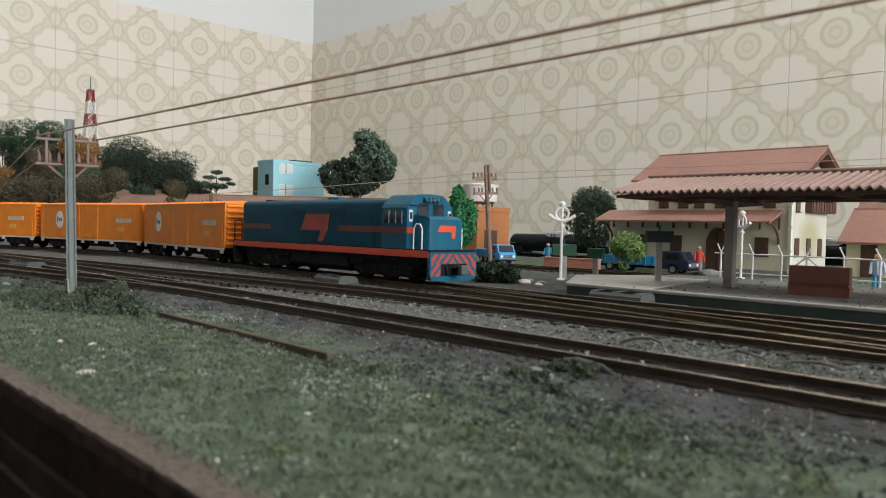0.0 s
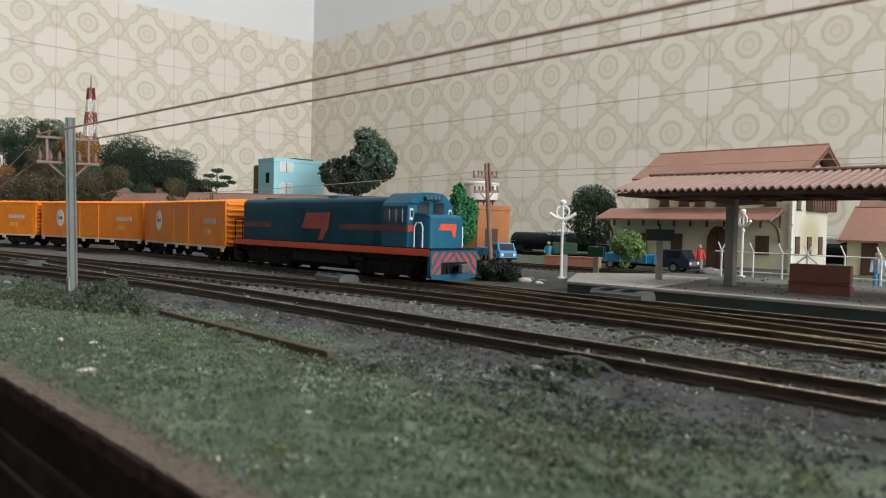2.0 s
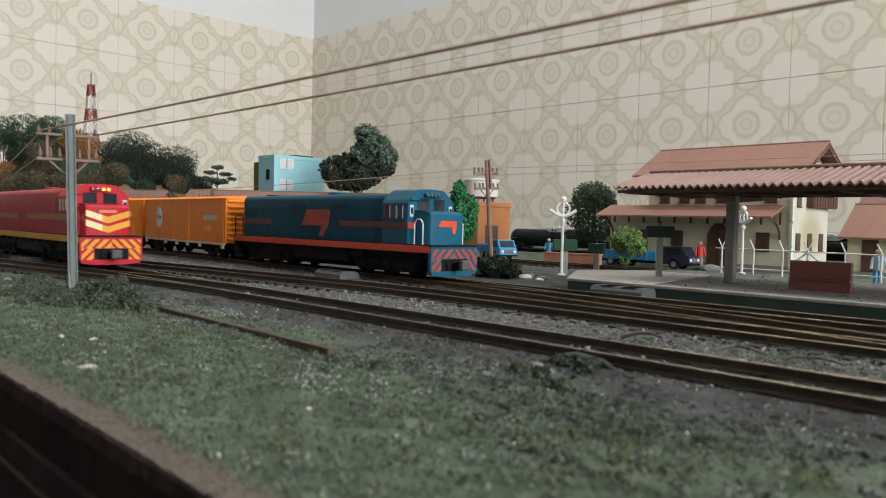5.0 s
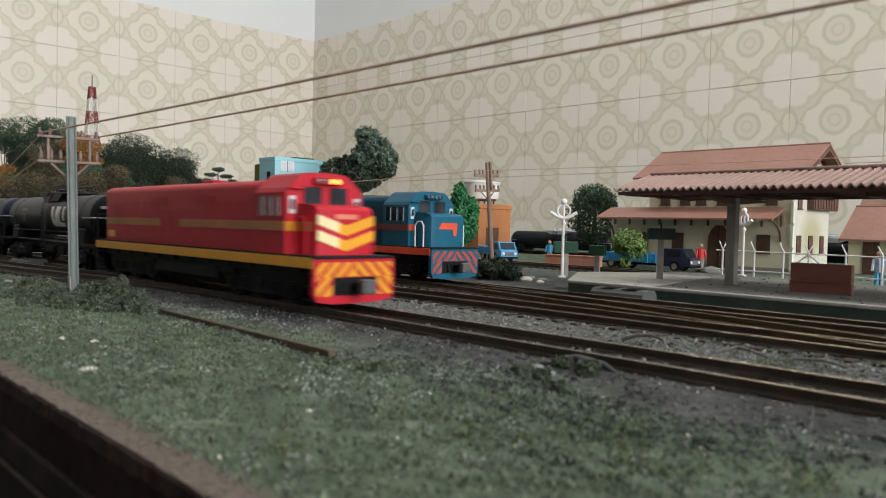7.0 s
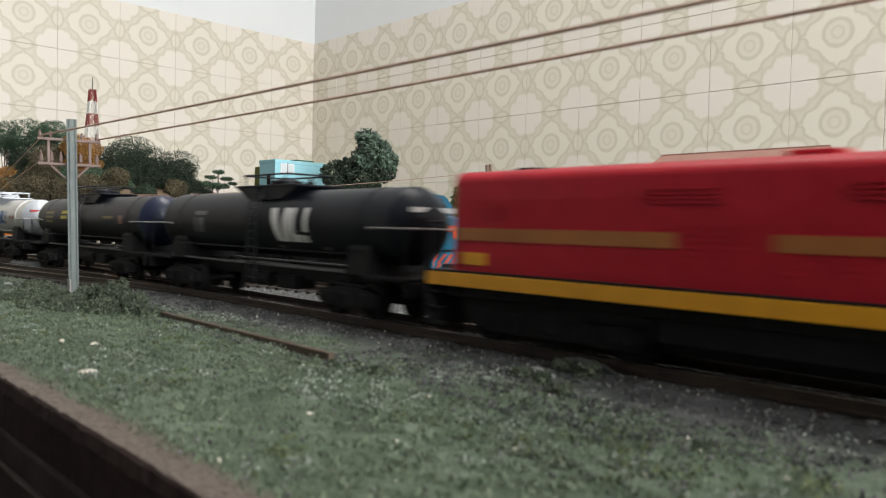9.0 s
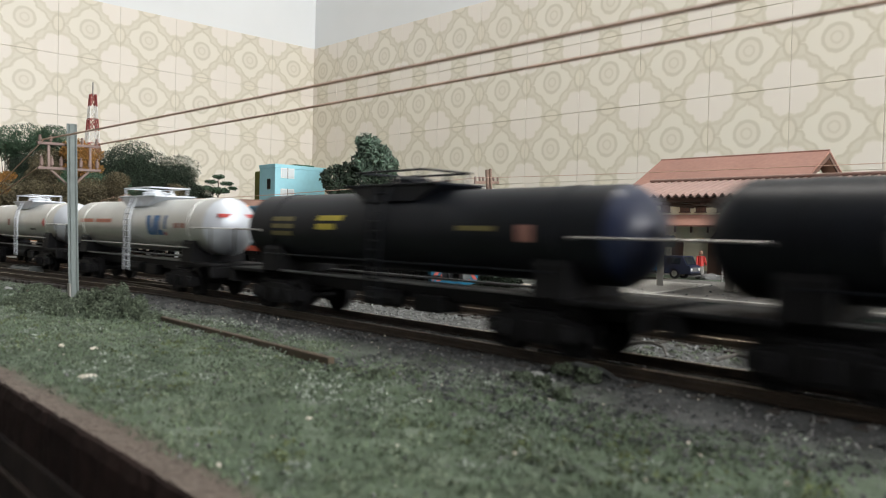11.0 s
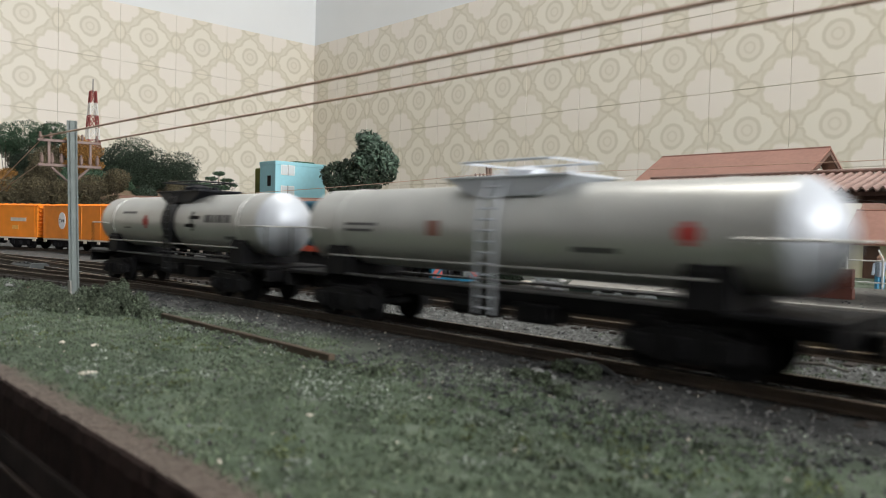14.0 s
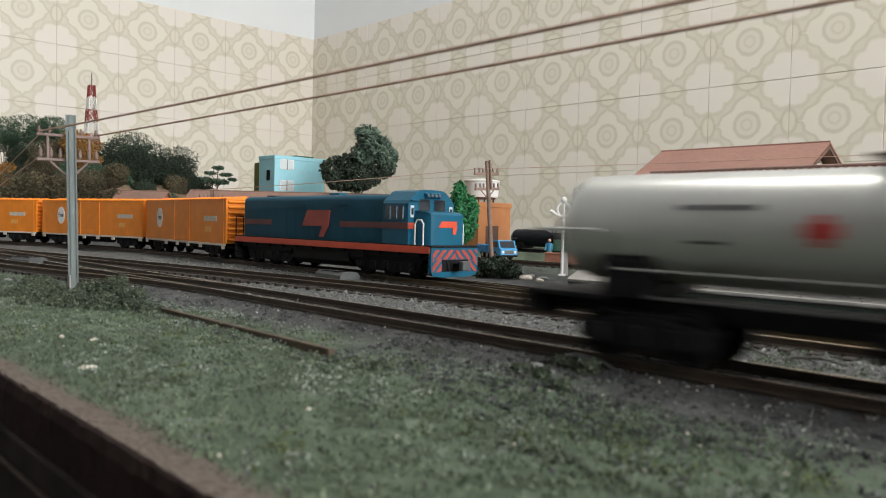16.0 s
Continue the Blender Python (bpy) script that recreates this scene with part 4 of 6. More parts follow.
    for x in (-12, 12):
        part("valve", lathe([(41.0, 1.5), (42.2, 1.5), (42.5, 0.7), (43.4, 0.7), (43.6, 0.3)], "z", 10), M[deck], ob, at=at(mid + x, 2, 0))
    bm = bmesh.new()
    for yy in (-9, 9):
        for x in (-13, 13):
            rod((x, yy, 41), (x, yy, 44.6), 0.28, 6, bm)
        rod((-14.5, yy, 44.6), (14.5, yy, 44.6), 0.32, 6, bm)
    for x in (-14.5, 14.5):
        rod((x, -9, 44.6), (x, 9, 44.6), 0.32, 6, bm)
    part("walkway_rail", bm, M[deck], ob, at=at(mid, 0, 0))
    for s in (-1, 1):
        # the ladder leans on the round side: straight below, bowed in towards the walkway
        side = [(12.6, 7.0), (12.6, 30.0), (11.6, 34.5), (9.6, 39.0), (9.0, 40.6)]
        ladder = None
        for x in (-2.8, 2.8):
            bm = bmesh.new()
            rows = [[bm.verts.new((x + a, s * (y + b), z)) for a, b in ((-0.35, -0.3), (0.35, -0.3), (0.35, 0.3), (-0.35, 0.3))] for y, z in side]
            for p, q in zip(rows, rows[1:]):
                for k in range(4):
                    bm.faces.new((p[k], p[(k + 1) % 4], q[(k + 1) % 4], q[k]))
            bm.faces.new(rows[0])
            bm.faces.new(rows[-1])
            bmesh.ops.recalc_face_normals(bm, faces=bm.faces)
            if ladder is None:
                ladder = part("ladder", bm, M[ladder_paint], ob, "upright side ladder", at=at(mid - 2.5, 0, 0))
            else:
                part("stile", bm, M[ladder_paint], ladder)
        for k in range(12):
            z = 8.5 + k * 2.7
            y = float(np.interp(z, [v for _, v in side], [v for v, _ in side]))
            part("rung", rod((-2.8, s * y, z), (2.8, s * y, z), 0.26, 6), M[ladder_paint], ladder)
    for mk in marks:
        shape_mark(body, RT, *mk)
    for x in (-56, 56):
        bogie(ob, x, (-9.5, 9.5))
    return ob


def shape_mark(parent, r, x0, x1, z0, z1, mat, slant=0.0):
    """A plain painted shape that follows the round side of a tank (z from its axis), on both sides."""
    for s in (-1, 1):
        bm = bmesh.new()
        n = 6
        rows = []
        for k in range(n + 1):
            z = z0 + (z1 - z0) * k / n
            y = s * math.sqrt(max(0.0, (r + 0.12) ** 2 - z * z))
            dx = slant * k / n
            rows.append((bm.verts.new((x0 + dx, y, z)), bm.verts.new((x1 + dx, y, z))))
        for (a, b), (c, d) in zip(rows, rows[1:]):
            bm.faces.new((a, b, d, c) if s < 0 else (b, a, c, d))
        bmesh.ops.recalc_face_normals(bm, faces=bm.faces)
        part("painted_mark", bm, M[mat], parent)


def boxcar(m, label, group):
    ob = thing("boxcar", m, label, "boxcar", group)
    L, W, Z0, Z1 = 74.0, 14.6, 10.6, 40.5
    body = part("body", box(-L, L, -W, W, Z0, Z1, 0.4), M["orange"], ob)
    part("roof", extrude_poly([(-W - 0.5, Z1 - 0.6), (W + 0.5, Z1 - 0.6), (W + 0.4, Z1 + 0.2), (0, Z1 + 1.9), (-W - 0.4, Z1 + 0.2)], -L - 0.6, L + 0.6, plane="yz"), M["orange"], ob)
    bm = bmesh.new()
    for k in range(14):
        x = -L + 4 + k * 10.8
        extrude_poly([(-W - 0.6, Z1), (W + 0.6, Z1), (W + 0.5, Z1 + 0.7), (0, Z1 + 2.4), (-W - 0.5, Z1 + 0.7)], x - 0.5, x + 0.5, bm, "yz")
    part("roof_rib", bm, M["orange"], ob)
    for s in (-1, 1):
        for k in range(8):
            z = Z0 + 2.0 + k * 3.6
            part("end_corrugation", box(*sorted((s * (L - 0.2), s * (L + 1.9))), -W + 1.2, W - 1.2, z, z + 1.7, 0.6), M["orange"], body)
        for yy in (-W + 0.5, W - 0.5):
            part("corner_post", box(*sorted((s * (L - 1.0), s * (L + 0.7))), yy - 0.7, yy + 0.7, Z0, Z1, 0.2), M["orange"], body)
        side = s
        part("sliding_door", box(-13, 13, *sorted((side * W, side * (W + 0.35))), Z0 + 0.8, Z1 - 1.5, 0.3), M["orange"], body)
        for x in (-13.8, 13.8):
            part("door_post", box(x - 0.5, x + 0.5, *sorted((side * W, side * (W + 0.6))), Z0, Z1 - 0.8, 0.2), M["orange"], body)
        for x in (-L + 3.4, L - 3.4):
            if abs(x) > 15:
                part("side_rib", box(x - 0.25, x + 0.25, *sorted((side * W, side * (W + 0.25))), Z0 + 1.0, Z1 - 1.0), M["orange"], body)
        part("side_sill", box(-L, L, *sorted((side * (W - 0.6), side * (W + 0.5))), Z0 - 1.4, Z0 - 0.02, 0.2), M["sillwhite"], ob, "pale weathered sill")
        for x in (-L + 3, -30, -8, 12, 34, L - 3):
            part("sill_bracket", box(x - 2.0, x + 2.0, *sorted((side * (W - 0.2), side * (W + 0.7))), Z0 - 3.6, Z0 - 1.3, 0.2), M["sillwhite"], ob)
        # plain oval and panel where the markings are
        bm = bmesh.new()
        bmesh.ops.create_cone(bm, cap_ends=True, segments=28, radius1=1, radius2=1, depth=0.3,
                              matrix=Matrix.Translation((-44 * 1, side * (W + 0.2), 27)) @ Matrix.Diagonal((5.6, 1, 7.6, 1)) @ Matrix.Rotation(math.pi / 2, 4, "X"))
        oval = part("painted_oval", bm, M["white"], body, "white oval badge")
        bm = bmesh.new()
        for x0, x1, z0, z1 in ((-47.6, -46.6, 24.6, 30.0), (-48.2, -45.6, 27.4, 28.2), (-45.0, -42.8, 25.6, 28.2), (-42.2, -40.2, 25.6, 28.2)):
            box(x0, x1, *sorted((side * (W + 0.3), side * (W + 0.42))), z0, z1, bm=bm)
        part("painted_bar", bm, M["decalgrey"], oval)
        part("painted_panel", box(40, 60, *sorted((side * W, side * (W + 0.3))), 25.6, 29.0), M["sillwhite"], body)
        part("painted_panel", box(42, 50, *sorted((side * W, side * (W + 0.28))), 18.0, 21.8), M["palorange"], body)
        part("ladder", box(L - 5, L - 2, *sorted((side * W, side * (W + 0.6))), Z0, Z0 + 14, 0.2), M["orange"], body)
    part("underframe", box(-L, L, -9, 9, 7.0, 9.4, 0.4), M["black"], ob)
    for k in range(28):
        part("roof_lug", box(-L + 2 + k * 5.4, -L + 4.4 + k * 5.4, -W - 0.7, -W + 1.6, Z1 - 0.3, Z1 + 0.55, 0.15), M["orange"], ob)
    bm = box(-10, 6, -8, 2, 4.2, 8, 0.5)
    rod((10, -6, 6.2), (22, -6, 6.2), 2.2, 10, bm)
    part("brake_gear", bm, M["black"], ob)
    for s in (-1, 1):
        coupler(ob, s * L, s, 8.2)
    for x in (-50, 50):
        bogie(ob, x, (-9.5, 9.5))
    return ob


# the standing train on the station track
locomotive(at(-351.5, 256, 0), "blue", "orange_red", "blue diesel locomotive with orange-red stripe standing on track", "standing train", "blue")


def follow(mid, y, base=100.0):
    """Pose of a vehicle whose middle is at mid along a main track."""
    xa, ya, _ = on_line(mid - base / 2, y)
    xb, yb, _ = on_line(mid + base / 2, y)
    return at((xa + xb) / 2, (ya + yb) / 2, 0, math.degrees(math.atan2(yb - ya, xb - xa)))


first = boxcar(at(-534.2, 260.5, 0, -3.0), "bright orange boxcar with a white oval badge", "orange boxcars")
copy_thing(first, at(-697.6, 249, 0, 13.8))
copy_thing(first, at(-851, 196.5, 0, 25))

# the moving train on the near track
red_engine = locomotive(at(0, 147, 0), "red", "yellow", "red diesel locomotive with yellow stripes and lit headlights", "moving train", "red")
V_MARK = [(14.5, 18.5, -6.0, 5.2, "white", -4), (18.5, 22.5, -6.0, 5.2, "white", 0.6), (23.5, 26.0, -6.0, 5.2, "white"), (26, 30.5, -6.0, -3.6, "white"), (31.2, 33.6, -2.6, 5.2, "white"), (31.2, 33.6, -6.0, -3.8, "white"), (-46, -36, 2.6, 4.2, "decalgrey"), (-46, -44, -4, 1.6, "decalgrey"), (-42.5, -38, -4, 1.6, "decalgrey"), (13, 17, -8.2, -7.4, "decalgrey"), (39, 44, -8.2, -7.2, "decalgrey")]
Y_MARK = [(-33, -20, 2.6, 4.2, "decalyellow", 1), (-33, -23, -0.2, 1.6, "decalyellow"), (-61, -46, 2.4, 3.8, "decaldim"), (-61, -46, 0.0, 1.4, "decaldim"), (-60, -47, -2.4, -1.0, "decaldim"), (30, 43, 0.4, 1.6, "decaldim"), (50, 55, -2, 2.0, "decalbrown")]
B_MARK = [(-63, -45, 0.8, 2.6, "decalrust"), (-42, -21, 0.8, 2.6, "decalrust"), (22, 26.5, -4.2, 4.2, "decalblue", -2.5), (26.5, 30.5, -4.2, 4.2, "decalblue", 1), (31.5, 33.8, -4.2, 4.2, "decalblue"), (33.8, 37.5, -4.2, -2.0, "decalblue"), (38.2, 40.6, -1.5, 4.2, "decalblue"), (38.4, 40.4, -4.2, -2.8, "decalred"), (48, 52.5, -1.0, 1.0, "decalbrown"), (54, 58.5, -1.0, 1.0, "decalbrown")]
P_MARK = [(-19, -14, -2, 2, "decalbrown"), (55, 57.5, -2.4, 2.4, "decalred"), (53.8, 58.7, -1.2, 1.2, "decalred"), (28, 40, -4.6, -3.4, "decalgrey"), (-55, -40, 0.4, 1.2, "decalgrey"), (-55, -42, -1.4, -0.6, "decalgrey")]
C_MARK = [(-48, -32, 3.6, 4.6, "decalgrey"), (-22.4, -19.6, -2.8, 2.8, "decalred"), (-24, -18, -1.3, 1.3, "decalred"), (-46, -38, -3, -2.4, "decalgrey"), (22, 31, 1.4, 2.8, "black"), (18, 27, -1.8, -0.4, "black"), (23.4, 25.2, -3.2, 4.4, "black"), (35, 41, 0.2, 3.2, "decalgrey"), (42, 44, 0.2, 3.2, "decalgrey"), (45, 50, 0.2, 3.2, "decalgrey"), (51, 56, 0.2, 3.2, "decalgrey"), (50, 58, -6, -4.8, "decalgrey")]
WAGONS = [
    tank_wagon(at(-200, 147, 0), "tankblack", "tankblack", "satin black tank wagon with white painted mark", "moving train", "tankblack", "tankblack", V_MARK, 3.0),
    tank_wagon(at(-380, 147, 0), "tankblack", "navy", "black tank wagon with dark blue domed end", "moving train", "tankblack", "tankblack", Y_MARK),
    tank_wagon(at(-560, 147, 0), "silver", "silver_bright", "silver tank wagon with faded blue mark and ladder", "moving train", "silver_bright", "silver_bright", B_MARK, 3.0),
    tank_wagon(at(-740, 147, 0), "silver", "silver_bright", "silver tank wagon with pale ladder and red square", "moving train", "silver_bright", "silver_bright", P_MARK, 6.0),
    tank_wagon(at(-920, 147, 0), "silver", "silver_bright", "silver tank wagon with dark ladder and black walkway", "moving train", "tankblack", "tankblack", C_MARK, 6.0),
]
for ww, (a, b) in ((WAGONS[2], (3.6, 5.0)), (WAGONS[0], (4.0, 5.4))):
    part("painted_stripe", box(79.2, 80.9, -8, 8, 27.7 + a, 27.7 + b), M["decalred" if ww is WAGONS[2] else "silver"], ww)
part("painted_strap", lathe([(-4.5, 11.7), (-4.5, 11.78), (8.0, 11.78), (8.0, 11.7)], "x", 40), M["tankblack"], WAGONS[4], "black band round the tank", at(0, 0, 27.7))

# seconds, place of the red locomotive's front along the track in mm
RUN = [(0.0, -905), (1.5, -748), (2.5, -643), (2.8, -611), (3.0, -582), (3.25, -549), (3.5, -521), (4.0, -487), (4.2, -471), (5.0, -402), (5.7, -337), (6.3, -275), (6.5, -252), (7.0, -194), (7.5, -136), (8.0, -75),
       (8.5, -16.5), (9.0, 43), (9.5, 103.5), (10.0, 165), (10.5, 227), (11.0, 290), (11.5, 356), (12.0, 425), (12.5, 494), (13.0, 563), (13.5, 630), (14.0, 695), (14.5, 760), (15.0, 830), (15.5, 903), (16.0, 979)]
OFFSET = [-93.0, -281.0, -456.5, -641.0, -824.0, -1006.0]


def front_at(t):
    ts, ss = [r[0] for r in RUN], [r[1] for r in RUN]
    return float(np.interp(t, ts, ss))


def motions():
    for ob, off in zip([red_engine, *WAGONS], OFFSET):
        walk(ob, [(t, follow(s + off, 147.0)) for t, s in RUN])
        # every axle rolls on the rail
        for ax in ob.children_recursive:
            if ax.name.startswith("wheelset"):
                home = ax.matrix_basis.copy()
                r = home.translation.z / MM
                walk(ax, [(k / FPS, home @ pose(0, 0, 0, 0, math.degrees(front_at(k / FPS) / r), 0)) for k in range(16 * FPS + 1)])

# ---- foliage ----


def leaf_mesh(name, lobes, n, size, mat, seed, flat=0.0, inner=0.45):
    """Many small bent leaves in and on a few lobes (x, y, z, rx, ry, rz), in mm."""
    rng = np.random.default_rng(seed)
    vol = np.array([l[3] * l[4] * l[5] for l in lobes]) ** (2 / 3)
    pick = rng.choice(len(lobes), n, p=vol / vol.sum())
    lob = np.array(lobes)[pick]
    d = rng.normal(size=(n, 3))
    d /= np.linalg.norm(d, axis=1)[:, None]
    # clumps make the outline uneven
    clump = rng.normal(size=(14, 3))
    clump /= np.linalg.norm(clump, axis=1)[:, None]
    lift = 1 + 0.22 * (np.max(d @ clump.T, axis=1) - 0.8) / 0.2
    rad = (inner + (1 - inner) * rng.random(n) ** 0.45) * lift
    p = lob[:, :3] + d * lob[:, 3:] * rad[:, None]
    a = rng.normal(size=(n, 3))
    a[:, 2] *= 1 - flat
    a /= np.linalg.norm(a, axis=1)[:, None]
    b = np.cross(a, d + 0.6 * rng.normal(size=(n, 3)))
    b /= np.linalg.norm(b, axis=1)[:, None] + 1e-6
    s = size * (0.6 + 0.8 * rng.random(n))[:, None]
    nrm = np.cross(a, b) * s * 0.25
    v = np.empty((n, 4, 3))
    v[:, 0], v[:, 1], v[:, 2], v[:, 3] = p - a * s, p - b * s * 0.5 + nrm, p + a * s, p + b * s * 0.5 + nrm
    verts = (v.reshape(-1, 3) * MM).tolist()
    faces = [(4 * i, 4 * i + 1, 4 * i + 2, 4 * i + 3) for i in range(n)]
    return from_arrays(name, verts, faces, mat)


def tree(x, y, z, lobes, n, size, mat, label, seed, trunk_r=2.0, limbs=5, name="tree", category="tree", group=""):
    """A tapered trunk with limbs that reach into the lobes of a leafy crown."""
    rng = random.Random(seed)
    ob = thing(name, at(x, y, z), label, category, group)
    low = min(l[2] - l[5] * 0.3 for l in lobes)
    top = Vector(max(lobes, key=lambda l: l[2])[:3])
    bm = bmesh.new()
    pts = [Vector((0, 0, -3)), Vector((rng.uniform(-1, 1), rng.uniform(-1, 1), low * 0.5)), Vector((top.x * 0.4, top.y * 0.4, low)), top]
    for i, (p, q) in enumerate(zip(pts, pts[1:])):
        rod(p, q, trunk_r * (1 - 0.26 * i), 8, bm, trunk_r * (1 - 0.26 * (i + 1)))
    for k in range(limbs):
        l = rng.choice(lobes)
        e = Vector((l[0] + rng.uniform(-0.6, 0.6) * l[3], l[1] + rng.uniform(-0.6, 0.6) * l[4], l[2] + rng.uniform(-0.3, 0.6) * l[5]))
        rod(pts[2] * rng.uniform(0.75, 1.0), e, trunk_r * 0.35, 5, bm, trunk_r * 0.12)
    part("trunk", bm, M["bark"], ob)
    part("crown", leaf_mesh("crown", lobes, n, size, M[mat], seed), M[mat], ob, "leafy crown")
    return ob


# tall dark tree behind the standing train, with a paler top
def across(lat, z, r, rz):
    """A lobe at a distance to the side of the trunk."""
    return (lat * 0.69, lat * 0.72, z, r, r, rz)


tall = tree(-759, 581, -4, [across(-33, 95, 17, 17), across(-17, 105, 13, 11), across(-24, 82, 19, 11), across(4, 90, 21, 16), across(-6, 78, 18, 8), across(26, 100, 16, 13)], 5200, 2.6, "leafdark", "tall dark green tree with an uneven leaning crown", 11, 3.6, 9)
part("crown", leaf_mesh("crown", [across(8, 137, 15, 15), across(16, 125, 21, 16), across(32, 111, 15, 15), across(6, 114, 18, 15)], 3000, 3.3, M["leafpale"], 17, inner=0.3), M["leafpale"], tall, "paler green top")
tree(-497, 500, -4, [(0, 0, 36, 13, 13, 22), (-2, -2, 58, 7, 7, 12), (5, 5, 46, 8, 8, 12)], 3200, 2.2, "leafbright", "bright green leafy upright tree", 12, 1.6, 7)
tree(-438, 626, -6, [(0, 0, 48, 24, 24, 26), (4, -3, 62, 16, 16, 12)], 6000, 1.5, "leafgreen", "round dark green tree with a dense crown", 13, 2.0, 6)
tree(-331, 522, -4, [(0, 0, 22, 14, 14, 9), (-10, 4, 18, 9, 9, 7), (10, -6, 16, 8, 8, 7), (0, -4, 6, 5, 5, 4)], 1500, 1.6, "leaflight", "light green loose young tree", 14, 1.0, 7)
tree(-300, 330, -4, [(0, 0, 7, 9, 8, 6), (9, 4, 5, 7, 6, 5), (-8, -3, 4, 6, 6, 4)], 1500, 1.4, "leafdark", "low dark green bush beside the track", 15, 0.7, 5, "bush", "bush")
# wooded hill
M["leafolive"] = material("olive_brown_leaf", (0.1, 0.085, 0.046), 0.8, 0, 0.45, 60, 0.1, island=0.5)
HILL = [(-1222, 466, 62, 34, "leafdark"), (-1192, 492, 58, 30, "leafdark"), (-1160, 524, 60, 31, "leafdark"), (-1252, 440, 52, 28, "leafdark"), (-1138, 547, 36, 22, "leafdark"), (-1285, 500, 74, 34, "leafdark"),
        (-1379, 368, 110, 30, "leafgreen"), (-1410, 340, 102, 28, "leafgreen"), (-1352, 398, 104, 24, "leafgreen"), (-1440, 372, 70, 26, "leafdark"), (-1203, 402, 44, 22, "leafrust"), (-1222, 392, 52, 20, "leafrust"),
        (-1330, 352, 40, 22, "leafdark"), (-1125, 420, 14, 16, "leafgreen"), (-1095, 445, 12, 15, "leafdark"), (-1150, 395, 16, 17, "leafgreen"), (-1180, 360, 18, 16, "leafgreen"), (-1240, 330, 18, 18, "leafdark"), (-1290, 310, 22, 18, "leafrust"),
        (-993, 553, 44, 14, "leafdark"), (-1060, 470, 12, 14, "leafgreen"), (-1118, 278, 50, 24, "leafolive"), (-1097, 300, 44, 20, "leafolive"), (-1072, 327, 40, 20, "leafolive"), (-1050, 352, 46, 20, "leafolive"), (-1140, 262, 56, 24, "leafrust"), (-1170, 330, 44, 22, "leafolive"), (-1040, 385, 50, 17, "leafolive"), (-1260, 370, 40, 24, "leafolive"), (-1310, 390, 44, 24, "leafolive"), (-1176, 508, 42, 30, "leafdark"), (-1148, 536, 30, 24, "leafdark"), (-1210, 478, 44, 30, "leafdark"), (-1112, 500, 20, 17, "leafolive"), (-1084, 528, 22, 16, "leafgreen"), (-1010, 300, 34, 17, "leafgreen"), (-985, 330, 32, 16, "leafdark")]
LEAF_WORDS = {"leafolive": "olive brown shrub at the foot of the hill", "leafdark": "dense dark green tree on the wooded hill", "leafgreen": "dull green tree on the wooded hill", "leafrust": "rust-orange autumn tree on the wooded hill"}
for i, (x, y, h, r, mt) in enumerate(HILL):
    g = relief(x, y)
    h = max(h, r)
    rr = random.Random(100 + i)
    lobes = [(0, 0, h - r * 0.7, r, r, r * 0.8)] + [(rr.uniform(-0.7, 0.7) * r, rr.uniform(-0.7, 0.7) * r, h - r * rr.uniform(0.8, 1.3), r * 0.65, r * 0.65, r * 0.55) for _ in range(3)]
    lobes.append((0, 0, r * 0.35, r * 1.02, r * 1.02, r * 0.6))
    tree(x, y, g, lobes, 7500, 1.4, mt, LEAF_WORDS[mt], 200 + i, 2.2, 5, group="trees on the hill")
# small flat-topped tree
tree(-1068, 547, relief(-1068, 547), [(0, 0, 74, 8, 8, 2.6), (-8, -8, 66, 8, 8, 2.4), (9, 9, 64, 9, 9, 2.4), (16, 15, 57, 6, 6, 2.2), (-14, -13, 57, 7, 7, 2.4), (2, 0, 53, 14, 14, 4)], 1300, 2.2, "leafgreen", "small tiered flat-topped green tree", 31, 1.5, 8)

# low weeds round the foot of the near pole and loose tufts
WEED = [(-338, 93, 8, 5), (-322, 91, 9, 6), (-306, 91, 9, 5), (-286, 97, 8, 9), (-271, 100, 8, 12), (-257, 101, 7, 9), (-324, 85, 7, 4.5), (-302, 85, 8, 5.5), (-284, 89, 8, 6), (-346, 98, 8, 6), (-366, 100, 7, 5), (-246, 103, 6, 4), (-318, 80, 7, 4), (-296, 79, 7, 4), (-276, 84, 7, 5), (-262, 93, 7, 6), (-122, 99, 2.6, 2.6), (-138, 99, 1.8, 2.0), (-88, 117, 2.2, 3.2), (-104, 124, 3.0, 2.4), (-96, 121, 2.4, 3.0), (-92, 131, 3.4, 3.6), (-100, 133, 3.0, 2.6)]
for i, (x, y, r, h) in enumerate(WEED):
    ob = tagged(new("weed_clump", leaf_mesh("weed_clump", [(0, 0, h * 0.25, r * 0.8, r * 0.65, h * 0.55), (r * 0.3, r * 0.2, h * 0.55, r * 0.4, r * 0.35, h * 0.4), (-r * 0.4, -r * 0.1, h * 0.45, r * 0.38, r * 0.35, h * 0.38)], int(420 * r), 0.5, M["weed"], 400 + i, inner=0.1)), "grey-green clump of low weeds on dirt", "weed", "weeds by the track")
    ob.matrix_basis = at(x, y, relief(x, y) - 0.3)


